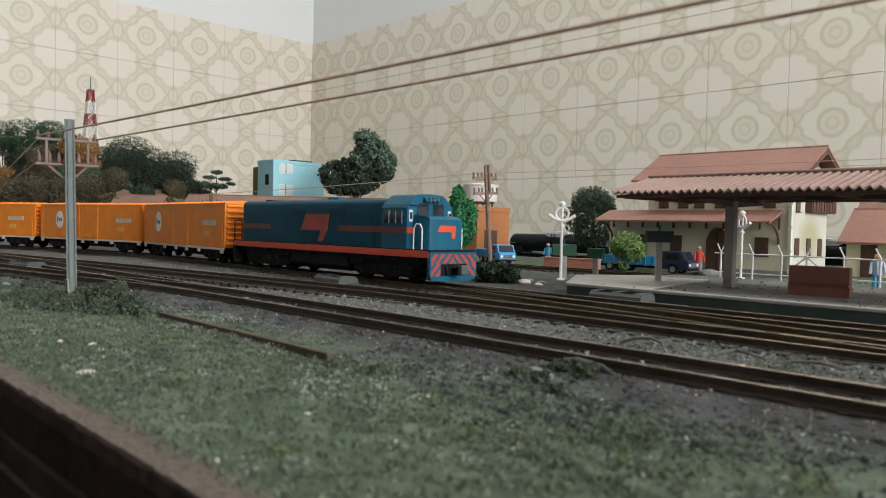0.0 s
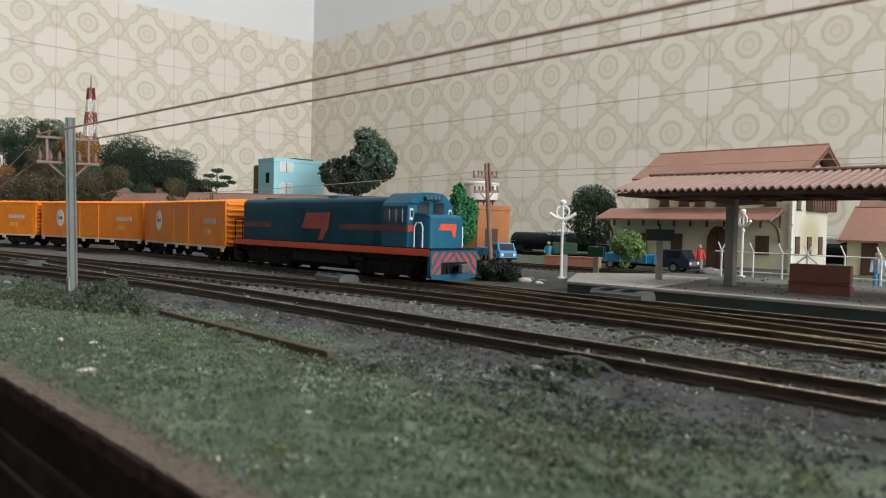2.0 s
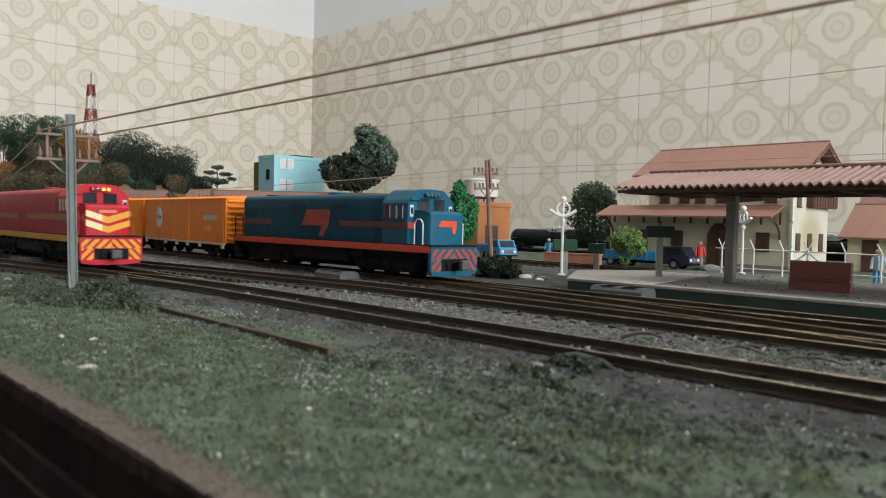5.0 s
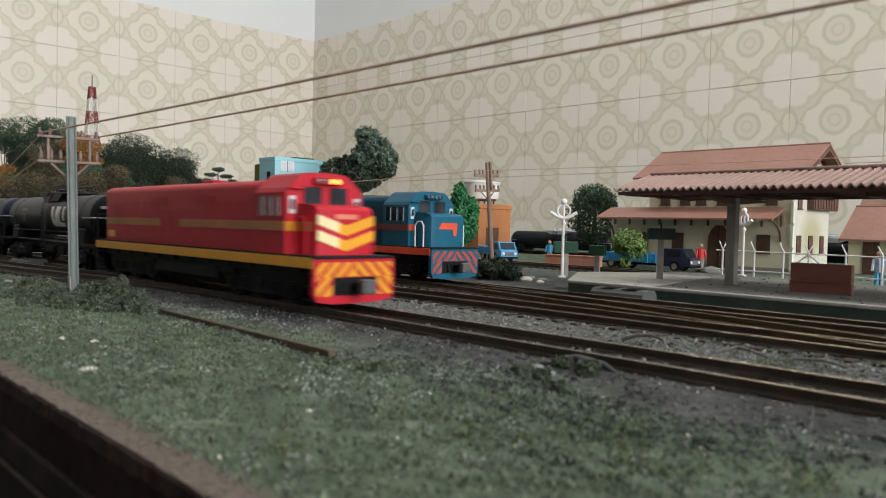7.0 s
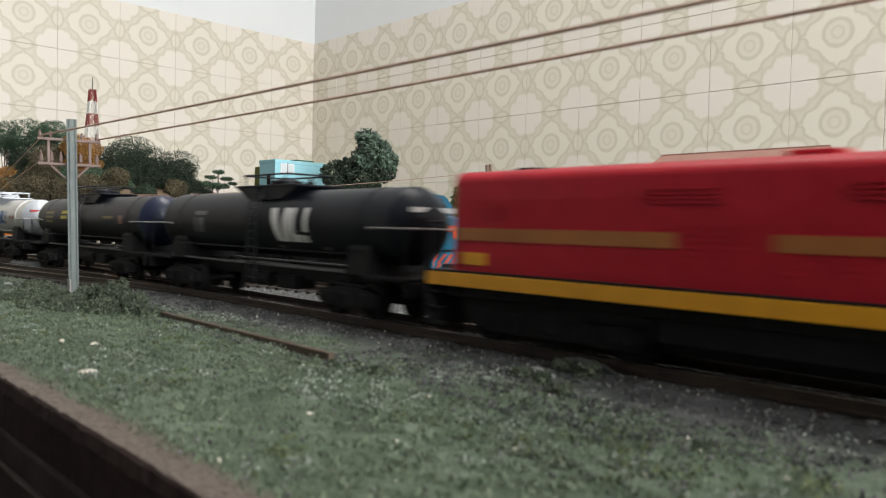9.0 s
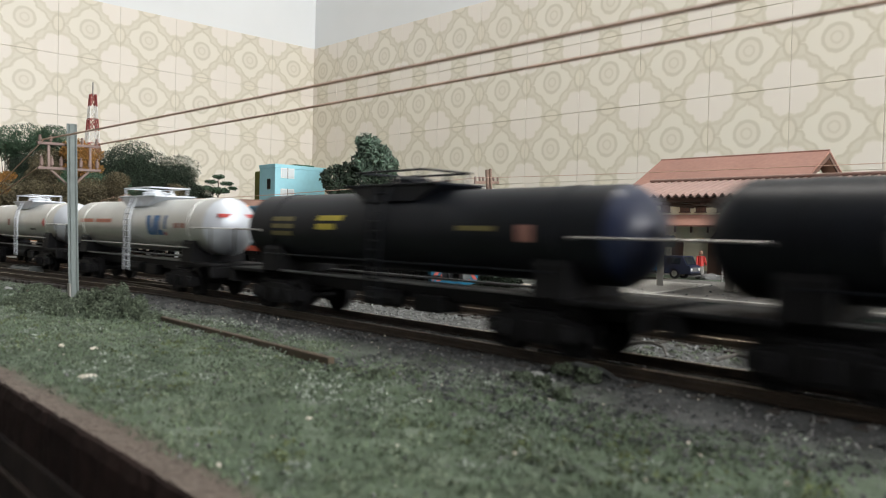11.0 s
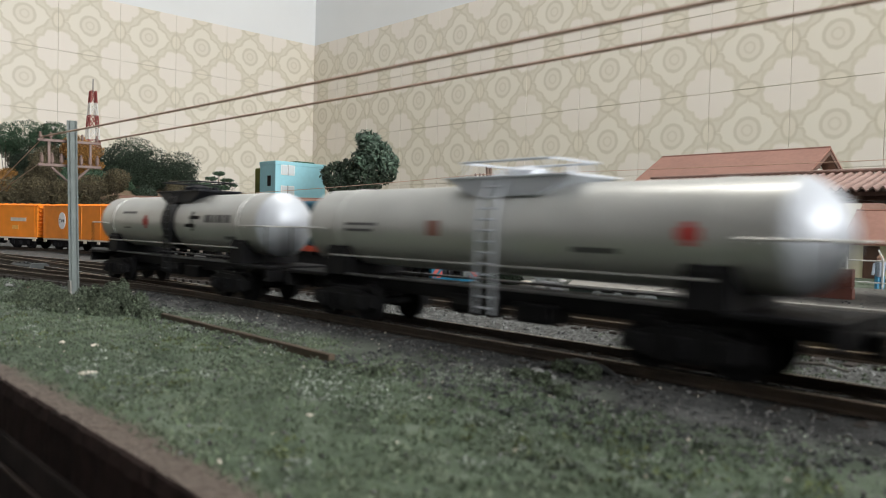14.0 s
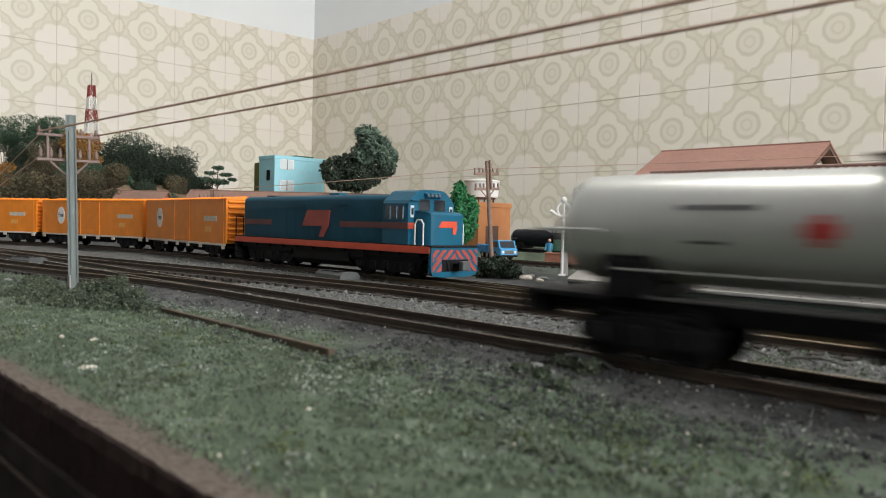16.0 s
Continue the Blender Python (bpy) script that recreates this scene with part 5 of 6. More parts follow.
def scatter_tufts():
    """Short turf fibres over the foreground."""
    rng = np.random.default_rng(5)
    V, Fc = [], []
    n = 72000
    xs = -640 + 720 * rng.random(n) ** 0.75
    ys = EDGE + 4.6 + 84 * rng.random(n)
    for x, y in zip(xs, ys):
        if noise.noise((x * 0.05, y * 0.05, 9.0)) + 0.35 < (y - 102) / 30:
            continue
        z = relief(x, y) - 0.2
        a = rng.random() * 6.28
        h = 0.3 + 0.7 * rng.random()
        w = 0.1 + 0.14 * rng.random()
        dx, dy = math.cos(a) * w, math.sin(a) * w
        lx, ly = rng.normal(0, 0.45, 2)
        i = len(V)
        V += [(x - dx, y - dy, z), (x + dx, y + dy, z), (x + dx * 0.5 + lx, y + dy * 0.5 + ly, z + h), (x - dx * 0.5 + lx, y - dy * 0.5 + ly, z + h)]
        Fc.append((i, i + 1, i + 2, i + 3))
    me = from_arrays("turf", [(a * MM, b * MM, c * MM) for a, b, c in V], Fc, M["grass"])
    tagged(new("turf", me), "short dull green turf fibres on the layout", "turf", "", "stuff")


def scatter_stones(name, n, x0, x1, bands, smin, smax, mat, label, seed):
    rng = np.random.default_rng(seed)
    V, Fc = [], []
    octa = np.array([(1, 0, 0), (-1, 0, 0), (0, 1, 0), (0, -1, 0), (0, 0, 1), (0, 0, -1)], float)
    tri = [(0, 2, 4), (2, 1, 4), (1, 3, 4), (3, 0, 4), (2, 0, 5), (1, 2, 5), (3, 1, 5), (0, 3, 5)]
    w = np.array([b[2] for b in bands], float)
    for _ in range(n):
        b = bands[rng.choice(len(bands), p=w / w.sum())]
        x, y = x0 + (x1 - x0) * rng.random() ** 0.8, b[0] + (b[1] - b[0]) * rng.random()
        s = smin + (smax - smin) * rng.random() ** 3
        q = octa * s * (0.6 + 0.7 * rng.random((6, 1)))
        q = q @ np.linalg.qr(rng.normal(size=(3, 3)))[0]
        i = len(V)
        z = relief(x, y) + s * 0.15
        V += [((x + a) * MM, (y + c) * MM, (z + d) * MM) for a, c, d in q]
        Fc += [(i + a, i + c, i + d) for a, c, d in tri]
    tagged(new(name, from_arrays(name, V, Fc, M[mat])), label, name, "", "stuff")


scatter_tufts()


def scatter_foam(name, n, x0, x1, y0, y1, rmin, rmax, mat, label, seed, fade):
    """Low foam clumps of many tiny flakes."""
    rng = np.random.default_rng(seed)
    V, Fc = [], []
    for _ in range(n):
        x, y = x0 + (x1 - x0) * rng.random() ** 0.7, y0 + (y1 - y0) * rng.random()
        if noise.noise((x * 0.04, y * 0.04, fade)) < (0.12 if fade > 10 else -0.12):
            continue
        r = rmin + (rmax - rmin) * rng.random() ** 2
        z = relief(x, y)
        for _ in range(18):
            a, q = rng.random() * 6.28, r * rng.random() ** 0.5
            px, py = x + q * math.cos(a), y + q * math.sin(a)
            pz = z + 0.75 * r * (1 - (q / r) ** 2) * (0.4 + 0.6 * rng.random())
            u, w = rng.normal(size=3), rng.normal(size=3)
            s = 0.16 + 0.22 * rng.random()
            u, w = u / np.linalg.norm(u) * s, w / np.linalg.norm(w) * s
            i = len(V)
            c = np.array((px, py, pz))
            V += [tuple((c - u) * MM), tuple((c + w) * MM), tuple((c + u) * MM), tuple((c - w) * MM)]
            Fc.append((i, i + 1, i + 2, i + 3))
    tagged(new(name, from_arrays(name, V, Fc, M[mat])), label, name, "", "stuff")


M["dirtclod"] = material("dark_dirt_clod", (0.07, 0.074, 0.074), 0.95, 0, 0.3, 300, 0.3, island=0.35)
M["foam"] = material("pale_green_foam", (0.132, 0.178, 0.128), 0.95, 0, 0.45, 120, 0.2, second=(0.19, 0.225, 0.15), island=0.4)
scatter_foam("foam_tuft", 3400, -560, 60, EDGE + 6, 116, 0.7, 2.6, "foam", "pale grey-green foam tufts in the turf", 51, 2.0)
M["mosspale"] = material("pale_grey_moss", (0.2, 0.23, 0.19), 0.95, 0, 0.4, 160, 0.2, island=0.5)
M["mossolive"] = material("olive_yellow_moss", (0.1, 0.122, 0.05), 0.95, 0, 0.4, 160, 0.2, island=0.5)
scatter_foam("moss_clump", 2600, -480, 60, EDGE + 10, 124, 0.8, 2.8, "mosspale", "pale grey moss clumps in the turf", 61, 11.0)
scatter_foam("olive_moss", 700, -330, 60, EDGE + 7, 104, 0.8, 3.0, "mossolive", "olive yellow moss patches in the turf", 62, 13.0)
scatter_foam("dirt_clod", 1500, -420, 60, 96, 136, 0.6, 1.6, "dirtclod", "dark crumbly dirt clods beside the track", 52, 4.0)
scatter_foam("track_weed", 420, -130, 60, 162, 196, 0.8, 2.2, "foam", "low green weeds in the ballast", 53, 6.0)
scatter_foam("yard_weed", 420, -420, -40, 437, 572, 1.2, 3.0, "foam", "low green weeds in the station yard", 54, 8.0)
scatter_foam("ballast_weed", 500, -120, 60, 158, 200, 1.0, 2.6, "weed", "grey-green weeds between the rails", 55, 3.0)
scatter_stones("ballast", 13500, -560, 60, [(156, 200, 5), (139, 156, 1.2), (208, 252, 4.2), (262, 292, 1.5)], 0.3, 0.95, "ballast", "loose grey ballast stones between the tracks", 21)
scatter_stones("gravel", 12000, -520, 60, [(98, 140, 5), (44, 100, 0.8)], 0.14, 0.6, "gravelgrey", "fine mixed gravel and dirt crumbs", 22)
M["palestone"] = material("pale_stone", (0.55, 0.5, 0.42), 0.85, 0, 0.2, 500, 0.3, island=0.3)
scatter_stones("pale_crumb", 260, -420, 20, [(46, 140, 1)], 0.2, 0.6, "palestone", "scattered pale crumbs and straw on turf", 23)


def stone(x, y, r, mat="palestone", flat=0.6, rz=0, label="pale loose stone lying on the turf"):
    bm = bmesh.new()
    bmesh.ops.create_icosphere(bm, subdivisions=2, radius=1.0)
    for v in bm.verts:
        v.co *= 1 + 0.22 * noise.noise(v.co * 1.7 + Vector((x, y, 0)))
    bmesh.ops.scale(bm, vec=(r * 1.4, r * 0.9, r * flat), verts=bm.verts)
    ob = tagged(new("stone", mesh_of(bm, "stone", M[mat])), label, "stone", "loose stones")
    ob.matrix_basis = at(x, y, relief(x, y) + r * flat * 0.4, rz)


for a in ((-160, 54, 1.5, "palestone", 0.4, 60), (-197, 68, 1.2), (-206, 63, 0.9), (-104, 70, 0.5), (-84, 72, 0.5, "palestone", 0.5, 100), (-106, 172, 1.6, "ballast", 0.6, 30), (-102, 174, 1.2, "palestone", 0.5, 10), (-80, 178, 1.1, "palestone", 0.6), (-205, 176, 1.2, "ballast"), (-103, 128, 1.3, "ballast", 0.6), (-98, 126, 1.0, "ballast", 0.6), (-395, 97, 1.6, "ballast", 0.7, 40)):
    stone(*a)

for a in ((-284, 340, 3.2, "palestone", 0.6, 20, "pale rock beside the platform end"), (-276, 346, 2.6, "ballast", 0.6, 60, "grey rock beside the platform end"), (-290, 352, 3.0, "ballast", 0.6, 100, "grey rock beside the platform end"), (-270, 336, 2.0, "palestone", 0.6, 0, "pale rock beside the platform end"), (-274, 548, 6.0, "gravelgrey", 0.6, 40, "low grey stone heap by the station door"), (-283, 552, 4.5, "gravelgrey", 0.6, 70, "low grey stone heap by the station door")):
    stone(*a)


def twig(pts, r, mat, label):
    """A bent weathered twig that tapers along its length."""
    bm = bmesh.new()
    for k, (p, q) in enumerate(zip(pts, pts[1:])):
        rod(p, q, r * (1 - 0.12 * k), 8, bm, r * (0.88 - 0.12 * k))
        bmesh.ops.create_icosphere(bm, subdivisions=1, radius=r * (0.9 - 0.12 * k), matrix=Matrix.Translation(q))
    tagged(new("twig", mesh_of(bm, "twig", M[mat])), label, "twig", "twigs in the ballast")


twig([(-110, 172, -1.6), (-106, 173, 0.0), (-102, 173, 0.4), (-98, 172, -0.2), (-96, 170, -2.0)], 0.6, "deadwood", "bent grey twig lying in the ballast")
twig([(-86, 176, -2.0), (-82, 179, -0.6), (-78, 178, -0.8), (-75, 180, -2.0)], 0.55, "deadwood", "short grey twig lying in the ballast")
twig([(-104, 137, -2.4), (-98, 136, -0.9), (-92, 137, -1.6), (-88, 136, -3.0)], 0.9, "dirtclod", "dark twig lying against the near rail")
twig([(-70, 182, -2.0), (-64, 183, -1.4), (-58, 182, -2.2)], 0.4, "deadwood", "thin grey twig in the ballast")

# loose dark beam that marks off the turf
plank = thing("wooden_beam", at(-194, 104, -3.4, -1.2), "dark weathered wooden beam lying on the dirt", "beam")
part("beam", box(-50, 50, -0.9, 0.9, -1.0, 1.1, 0.25), M["plank"], plank)


crate = thing("wooden_stack", at(-352, 98, -3.4, 20), "small stack of brown wooden boards", "board stack")
for k in range(3):
    part("board", box(-5, 5, -2.2 + 0.2 * k, 2.0 - 0.1 * k, k * 0.9 - 0.6, k * 0.9 + 0.2, 0.1), M["polewood"], crate)
slab2 = thing("metal_plate", at(-276, 229, -2.6, -7), "flat grey plate lying beside the rail", "plate")
part("plate", box(-20, 20, -4, 4, -0.6, 0.4, 0.2), M["covergrey"], slab2)

# ---- switch machines beside the rails ----
def switch_cover(x, y, rz, label="grey louvred plastic cover of a switch machine"):
    ob = thing("switch_machine", at(x, y, -3.6, rz), label, "switch machine", "switch machines")
    part("base_plate", box(-24, 24, -6, 6, 0.0, 1.2, 0.3), M["covergrey"], ob)
    pts = [(-6, 1.2), (6, 1.2), (5.6, 3.6), (4.0, 5.2), (-4.0, 5.2), (-5.6, 3.6)]
    cv = part("cover", extrude_poly([(a, b) for a, b in pts], -14, 12, plane="yz"), M["covergrey"], ob)
    # black strips laid on the cover for the shade inside its vent slots
    for k in range(2):
        for j in range(4):
            part("vent_slot", box(-10 + k * 11, -3 + k * 11, -4.2 + 2.2 * j - 0.35, -4.2 + 2.2 * j + 0.35, 5.15, 5.4), M["black"], cv)
    part("throw_bar", box(12, 30, -1.5, 1.5, 0.8, 1.7, 0.2), M["covergrey"], ob)


switch_cover(-320, 232, -6)
switch_cover(-181, 284, 0)
switch_cover(-498, 134, 8)

# ---- poles and wires ----


def wire(p, q, r, sag, label, group):
    p, q = Vector(p), Vector(q)
    pts = [p.lerp(q, k / 24) - Vector((0, 0, sag * 4 * (k / 24) * (1 - k / 24))) for k in range(25)]
    d = (q - p).normalized()
    u = d.cross(Vector((0, 0, 1))).normalized()
    w = u.cross(d)
    bm = bmesh.new()
    rings = [[bm.verts.new(c + r * (math.cos(k * math.pi / 3) * u + math.sin(k * math.pi / 3) * w)) for k in range(6)] for c in pts]
    for a, b in zip(rings, rings[1:]):
        for k in range(6):
            bm.faces.new((a[k], a[(k + 1) % 6], b[(k + 1) % 6], b[k]))
    bm.faces.new(rings[0])
    bm.faces.new(rings[-1])
    bmesh.ops.recalc_face_normals(bm, faces=bm.faces)
    ob = tagged(new("wire", mesh_of(bm, "wire", M["wire"])), label, "wire", group)
    return ob


def near_pole(m):
    ob = thing("utility_pole", m, "grey-green grooved utility pole with two brown cross-arms", "utility pole", "poles of the near line")
    bm = extrude_poly([(-2.4, -2.0), (-1.7, -2.0), (-1.7, -0.9), (-1.1, -0.9), (-1.1, -2.0), (1.1, -2.0), (1.1, -0.9), (1.7, -0.9), (1.7, -2.0), (2.4, -2.0), (2.4, 2.0), (-2.4, 2.0)], -4, 73, plane="xy")
    bmesh.ops.scale(bm, vec=(0.8, 0.8, 1), verts=bm.verts)
    bmesh.ops.rotate(bm, cent=(0, 0, 0), matrix=Matrix.Rotation(radians(74), 3, "Z"), verts=bm.verts)
    part("post", bm, M["polegrey"], ob)
    for z, hl in ((64.6, 12.5), (54.4, 12.5)):
        arm = part("cross_arm", box(-3.4, -2.3, -hl, hl, z - 0.55, z + 0.55, 0.15), M["insul"], ob)
        for yy in ((-11.4, -7.4, 5.0, 11.0) if z > 60 else (-11, -7, -3.4, 4.4, 8, 11)):
            h = 3.4 if z > 60 else 5.0
            part("insulator", lathe([(z + 0.5, 0.35), (z + 1.2, 0.4), (z + 1.3, 0.75), (z + h - 1.2, 0.65), (z + h - 1.0, 0.4), (z + h - 0.3, 0.5), (z + h, 0.25)], "z", 10), M["insul"], arm, at=at(-2.9, yy, 0))
    for yy in (-8.2, 8.2):
        part("hanger", box(-3.2, -2.5, yy - 0.5, yy + 0.5, 55, 64, 0.1), M["insul"], ob)
        part("brace", rod((-2.9, yy * 0.9, 53.6), (-2.3, 0.9 * np.sign(yy), 47.5), 0.5, 6), M["insul"], ob)
    part("worn_foot", box(-1.0, 2.4, -2.4, -1.7, -0.6, 6.5, 0.3), M["concrete"], ob, "flaked pale foot")
    return ob


pole = near_pole(at(-335, 107, -4, 0, 1.0, -1.0))
copy_thing(pole, at(250, 107, -4))
for y, z0, z1 in ((95.6, 61.8, 58.0), (118.0, 62.0, 63.0)):
    wire((-340, y, z0), (247, y, z1), 0.34, 1.2, "brown thread wire strung along the near track", "wires of the near line")
wire((-341, 96.0, 61.5), (-590, 92, -4), 0.2, 0, "thin stay wire from the pole to the ground", "wires of the near line")
wire((-341, 95.6, 51.5), (-640, 92, -4), 0.2, 0, "thin stay wire from the pole to the ground", "wires of the near line")


def far_pole(m, h, label):
    ob = thing("wooden_pole", m, label, "utility pole", "poles of the far line")
    part("post", rod((0, 0, -2), (0, 0, h), 1.9, 10, r2=1.6), M["polewood"], ob)
    part("post_cap", rod((2.6, 1, h - 22), (2.6, 1, h + 0.5), 1.0, 8), M["polewood"], ob)
    for z in (h - 10, h - 22):
        arm = part("cross_arm", box(-1.8, -0.4, -14, 14, z - 1.1, z + 1.1, 0.2), M["polewood"], ob)
        for yy in (-13, -8, -4, 4, 8, 13):
            part("insulator", lathe([(z + 0.8, 0.6), (z + 2.2, 0.9), (z + 4.2, 0.8), (z + 4.6, 0.3)], "z", 8), M["insul"], arm, at=at(-1, yy, 0))
    for s in (-1, 1):
        part("brace", rod((-1, s * 8, h - 22.5), (-1, s * 0.6, h - 29), 0.5, 6), M["polewood"], ob)
    return ob


far_pole(at(-404, 442, -4, 0, 3.0, -3.0), 82, "brown wooden utility pole with two cross-arms")
far_pole(at(-747, 376, -4), 62, "short brown wooden pole above the shed roof")
for y, z in ((432, 71),):
    wire((-406, y, z), (120, y, z - 1), 0.22, 2.0, "thin dark wire behind the station canopy", "wires of the far line")
wire((-406, 432, 71.5), (-747, 368, 57), 0.3, 1.5, "thin dark wire between two wooden poles", "wires of the far line")

# ---- station platform ----
platform = thing("station_platform", at(0, 0, 0), "low concrete station platform with dark green face", "platform", kind="structure")
bm = extrude_poly([(-222, 298.5), (420, 298.5), (420, 436), (-235, 436), (-262, 372), (-262, 360)], -6, 1.6, plane="xy")
part("paving", bm, M["concrete_dark"], platform, "worn grey-brown paving")
bm = extrude_poly([(-262, 360.5), (-224, 300), (-180, 300), (-200, 400), (-240, 400), (-261, 372)], 1.6, 2.05, plane="xy")
part("apron", bm, M["concrete"], platform, "pale concrete apron")
part("edge_stone", box(-222, 420, 297.2, 301, 0.9, 2.3, 0.3), M["concrete"], platform, "pale edge stones")
part("face", box(-221.5, 420, 297.6, 298.45, -6, 0.85), M["platgreen"], platform, "dark green painted face")

rng_p = random.Random(77)
bm = bmesh.new()
for _ in range(260):
    x, y = rng_p.uniform(-215, -60), rng_p.uniform(303, 432)
    r = rng_p.uniform(0.15, 0.7) * rng_p.random() + 0.15
    bmesh.ops.create_icosphere(bm, subdivisions=1, radius=r, matrix=Matrix.Translation((x, y, 2.0)) @ Matrix.Diagonal((1, 1.4, 0.6, 1)))
tagged(new("platform_crumb", mesh_of(bm, "platform_crumb", M["dirtclod"])), "dark crumbs scattered on the platform paving", "crumb", "", "stuff")


def canopy():
    ob = thing("platform_canopy", at(0, 0, 1.6), "concrete-pillared platform canopy with pinkish corrugated roof", "canopy")
    x0, x1 = -215.0, 120.0
    pitch, amp = 3.8, 0.75
    for s in (-1, 1):
        bm = bmesh.new()
        prev = None
        nx = int((x1 - x0) / pitch * 10)
        for i in range(nx + 1):
            x = x0 + (x1 - x0) * i / nx
            dz = amp * math.cos(2 * math.pi * (x - x0) / pitch)
            row = []
            for y, z in ((360, 55.0), (360 - s * -36, 45.8)):
                for t in (0, 0.7):
                    row.append(bm.verts.new((x, y, z + dz - t)))
            if prev:
                a, b, c, d = prev
                e, f, g, h = row
                for q in ((a, c, g, e), (b, f, h, d), (a, e, f, b), (c, d, h, g)):
                    bm.faces.new(q)
            prev = row
        bmesh.ops.recalc_face_normals(bm, faces=bm.faces)
        part("roof_sheet", bm, M["canopyroof"], ob, smooth=True)
    part("ridge_cap", box(x0 - 0.5, x1, 358.2, 361.8, 55.0, 56.6, 0.6), M["canopyroof"], ob)
    part("ridge_beam", box(x0 + 4, x1, 358.4, 361.6, 42.6, 45.4, 0.3), M["darkwood"], ob)
    for y in (326.5, 393.5):
        part("eave_beam", box(x0 + 1.5, x1, y - 0.8, y + 0.8, 43.0, 44.6, 0.2), M["darkwood"], ob)
    for x in np.arange(x0 + 6, x1, 24.5):
        part("rafter", extrude_poly([(327, 42.6), (360, 43.0), (393, 42.6), (393, 44.4), (360, 53.4), (327, 44.4)], x - 1.2, x + 1.2, plane="yz"), M["darkwood"], ob)
    for x in (-168.5, 20):
        p = part("pillar", box(x - 2.3, x + 2.3, 355.7, 360.3, 0, 42.6, 0.4), M["concrete"], ob)
        part("pillar_base", box(x - 2.7, x + 2.7, 355.3, 360.7, 0, 0.9, 0.3), M["concrete"], p)
        part("bracket", extrude_poly([(327, 42.58), (393, 42.58), (393, 41.4), (364, 39.6), (356, 39.6), (327, 41.4)], x - 1.5, x + 1.5, plane="yz"), M["darkwood"], p)


canopy()

bench = thing("platform_bench", at(-122.5, 347, 1.6, 4), "dark red-brown platform bench with high back", "bench")
part("backrest", box(-12.4, 12.4, -2.2, 2.2, 5.3, 13.0, 0.4), M["benchred"], bench)
part("seat", box(-12.2, 12.2, -2.7, 2.7, 4.5, 5.3, 0.3), M["benchred"], bench)
part("front_board", box(-12, 12, -2.2, -1.6, 0, 4.5, 0.15), M["benchred"], bench)
for s in (-1, 1):
    part("end_panel", box(s * 12.1 - 0.5, s * 12.1 + 0.5, -2.3, 2.3, 0, 4.5, 0.2), M["benchred"], bench)


def signal_post(x, y, h, rz=-44):
    ob = thing("signal_post", at(x, y, 1.6, rz), "white signal post with crown-shaped arms on top", "signal post", "white signal posts")
    part("post", rod((0, 0, 0), (0, 0, h - 1.5), 0.85, 10, r2=0.65), M["white"], ob)
    bm = bmesh.new()
    bow = [(-7.0, h - 6.0), (-5.8, h - 6.5), (-4.2, h - 7.7), (-2.2, h - 8.6), (0, h - 8.9), (2.2, h - 8.6), (4.2, h - 7.7), (5.8, h - 6.5), (7.0, h - 6.0)]
    for (a, b), (c, d) in zip(bow, bow[1:]):
        rod((0, a, b), (0, c, d), 0.85, 8, bm)
    part("cradle_arm", bm, M["white"], ob)
    bm = bmesh.new()
    prev = None
    for k in range(17):
        a = 2 * math.pi * k / 16
        q = Vector((0, math.cos(a) * 3.4, h - 5.2 + math.sin(a) * 3.4))
        if prev:
            rod(prev, q, 0.6, 8, bm)
        prev = q
    part("ring", bm, M["white"], ob)
    bm = bmesh.new()
    bmesh.ops.create_icosphere(bm, subdivisions=2, radius=1.7, matrix=Matrix.Translation((0, 0, h - 0.3)))
    part("finial", bm, M["white"], ob)
    part("collar", lathe([(h - 12.2, 1.3), (h - 11.4, 1.4), (h - 10.8, 1.2)], "z", 12), M["white"], ob)
    part("foot", box(-1.8, 1.8, -1.8, 1.8, 0, 1.0, 0.3), M["white"], ob)


signal_post(-241, 318, 40)
signal_post(-197.5, 434, 39, 62)


def sign_post(x, y, h, w, bh, rz, mat="signgreen"):
    ob = thing("sign_post", at(x, y, 1.6, rz), "dark green box sign on a concrete post", "sign post", "green platform signs")
    part("post", box(-1.6, 1.6, -1.4, 1.4, 0, h, 0.3), M["concrete"], ob)
    part("board", box(-w / 2, w / 2, -2.6, -1.2, h - bh, h, 0.3), M[mat], ob)
    part("board", box(-w / 2, w / 2, 1.2, 2.6, h - bh, h, 0.3), M[mat], ob)
    part("cap", rod((0, 0, h), (0, 0, h + 3), 0.5, 6), M[mat], ob)


sign_post(-241.5, 321.0, 18.8, 12.5, 6.0, 44)
sign_post(-260, 377, 16, 9.5, 6, 20)
sign_post(-208, 359, 27, 14, 6, 40, "platgreen")


def fence():
    ob = thing("concrete_fence", at(0, 0, 0), "white concrete post fence with forked tops and rails", "fence")
    xs = [-229.7, -208.7, -190.5, -175.5, -154.5, -135.4, -116, -97, -78]
    for i, x in enumerate(xs):
        bm = box(x - 0.5, x + 0.5, 474.4, 475.5, -4, 16.5, 0.2)
        for s in ((-1,) if i % 3 else (-1, 1)):
            rod((x, 475, 16), (x + s * 2.6, 475, 21.5), 0.42, 6, bm)
        part("post", bm, M["white"], ob)
        if i == 3:
            for s in (-1, 1):
                part("brace", rod((x, 475, 15), (x + s * 11, 475, 6), 0.55, 6), M["white"], ob)
    for z in (15.4, 3.0):
        part("rail", rod((-234, 475, z), (-70, 475, z - 0.5), 0.42, 8), M["white"], ob)


fence()


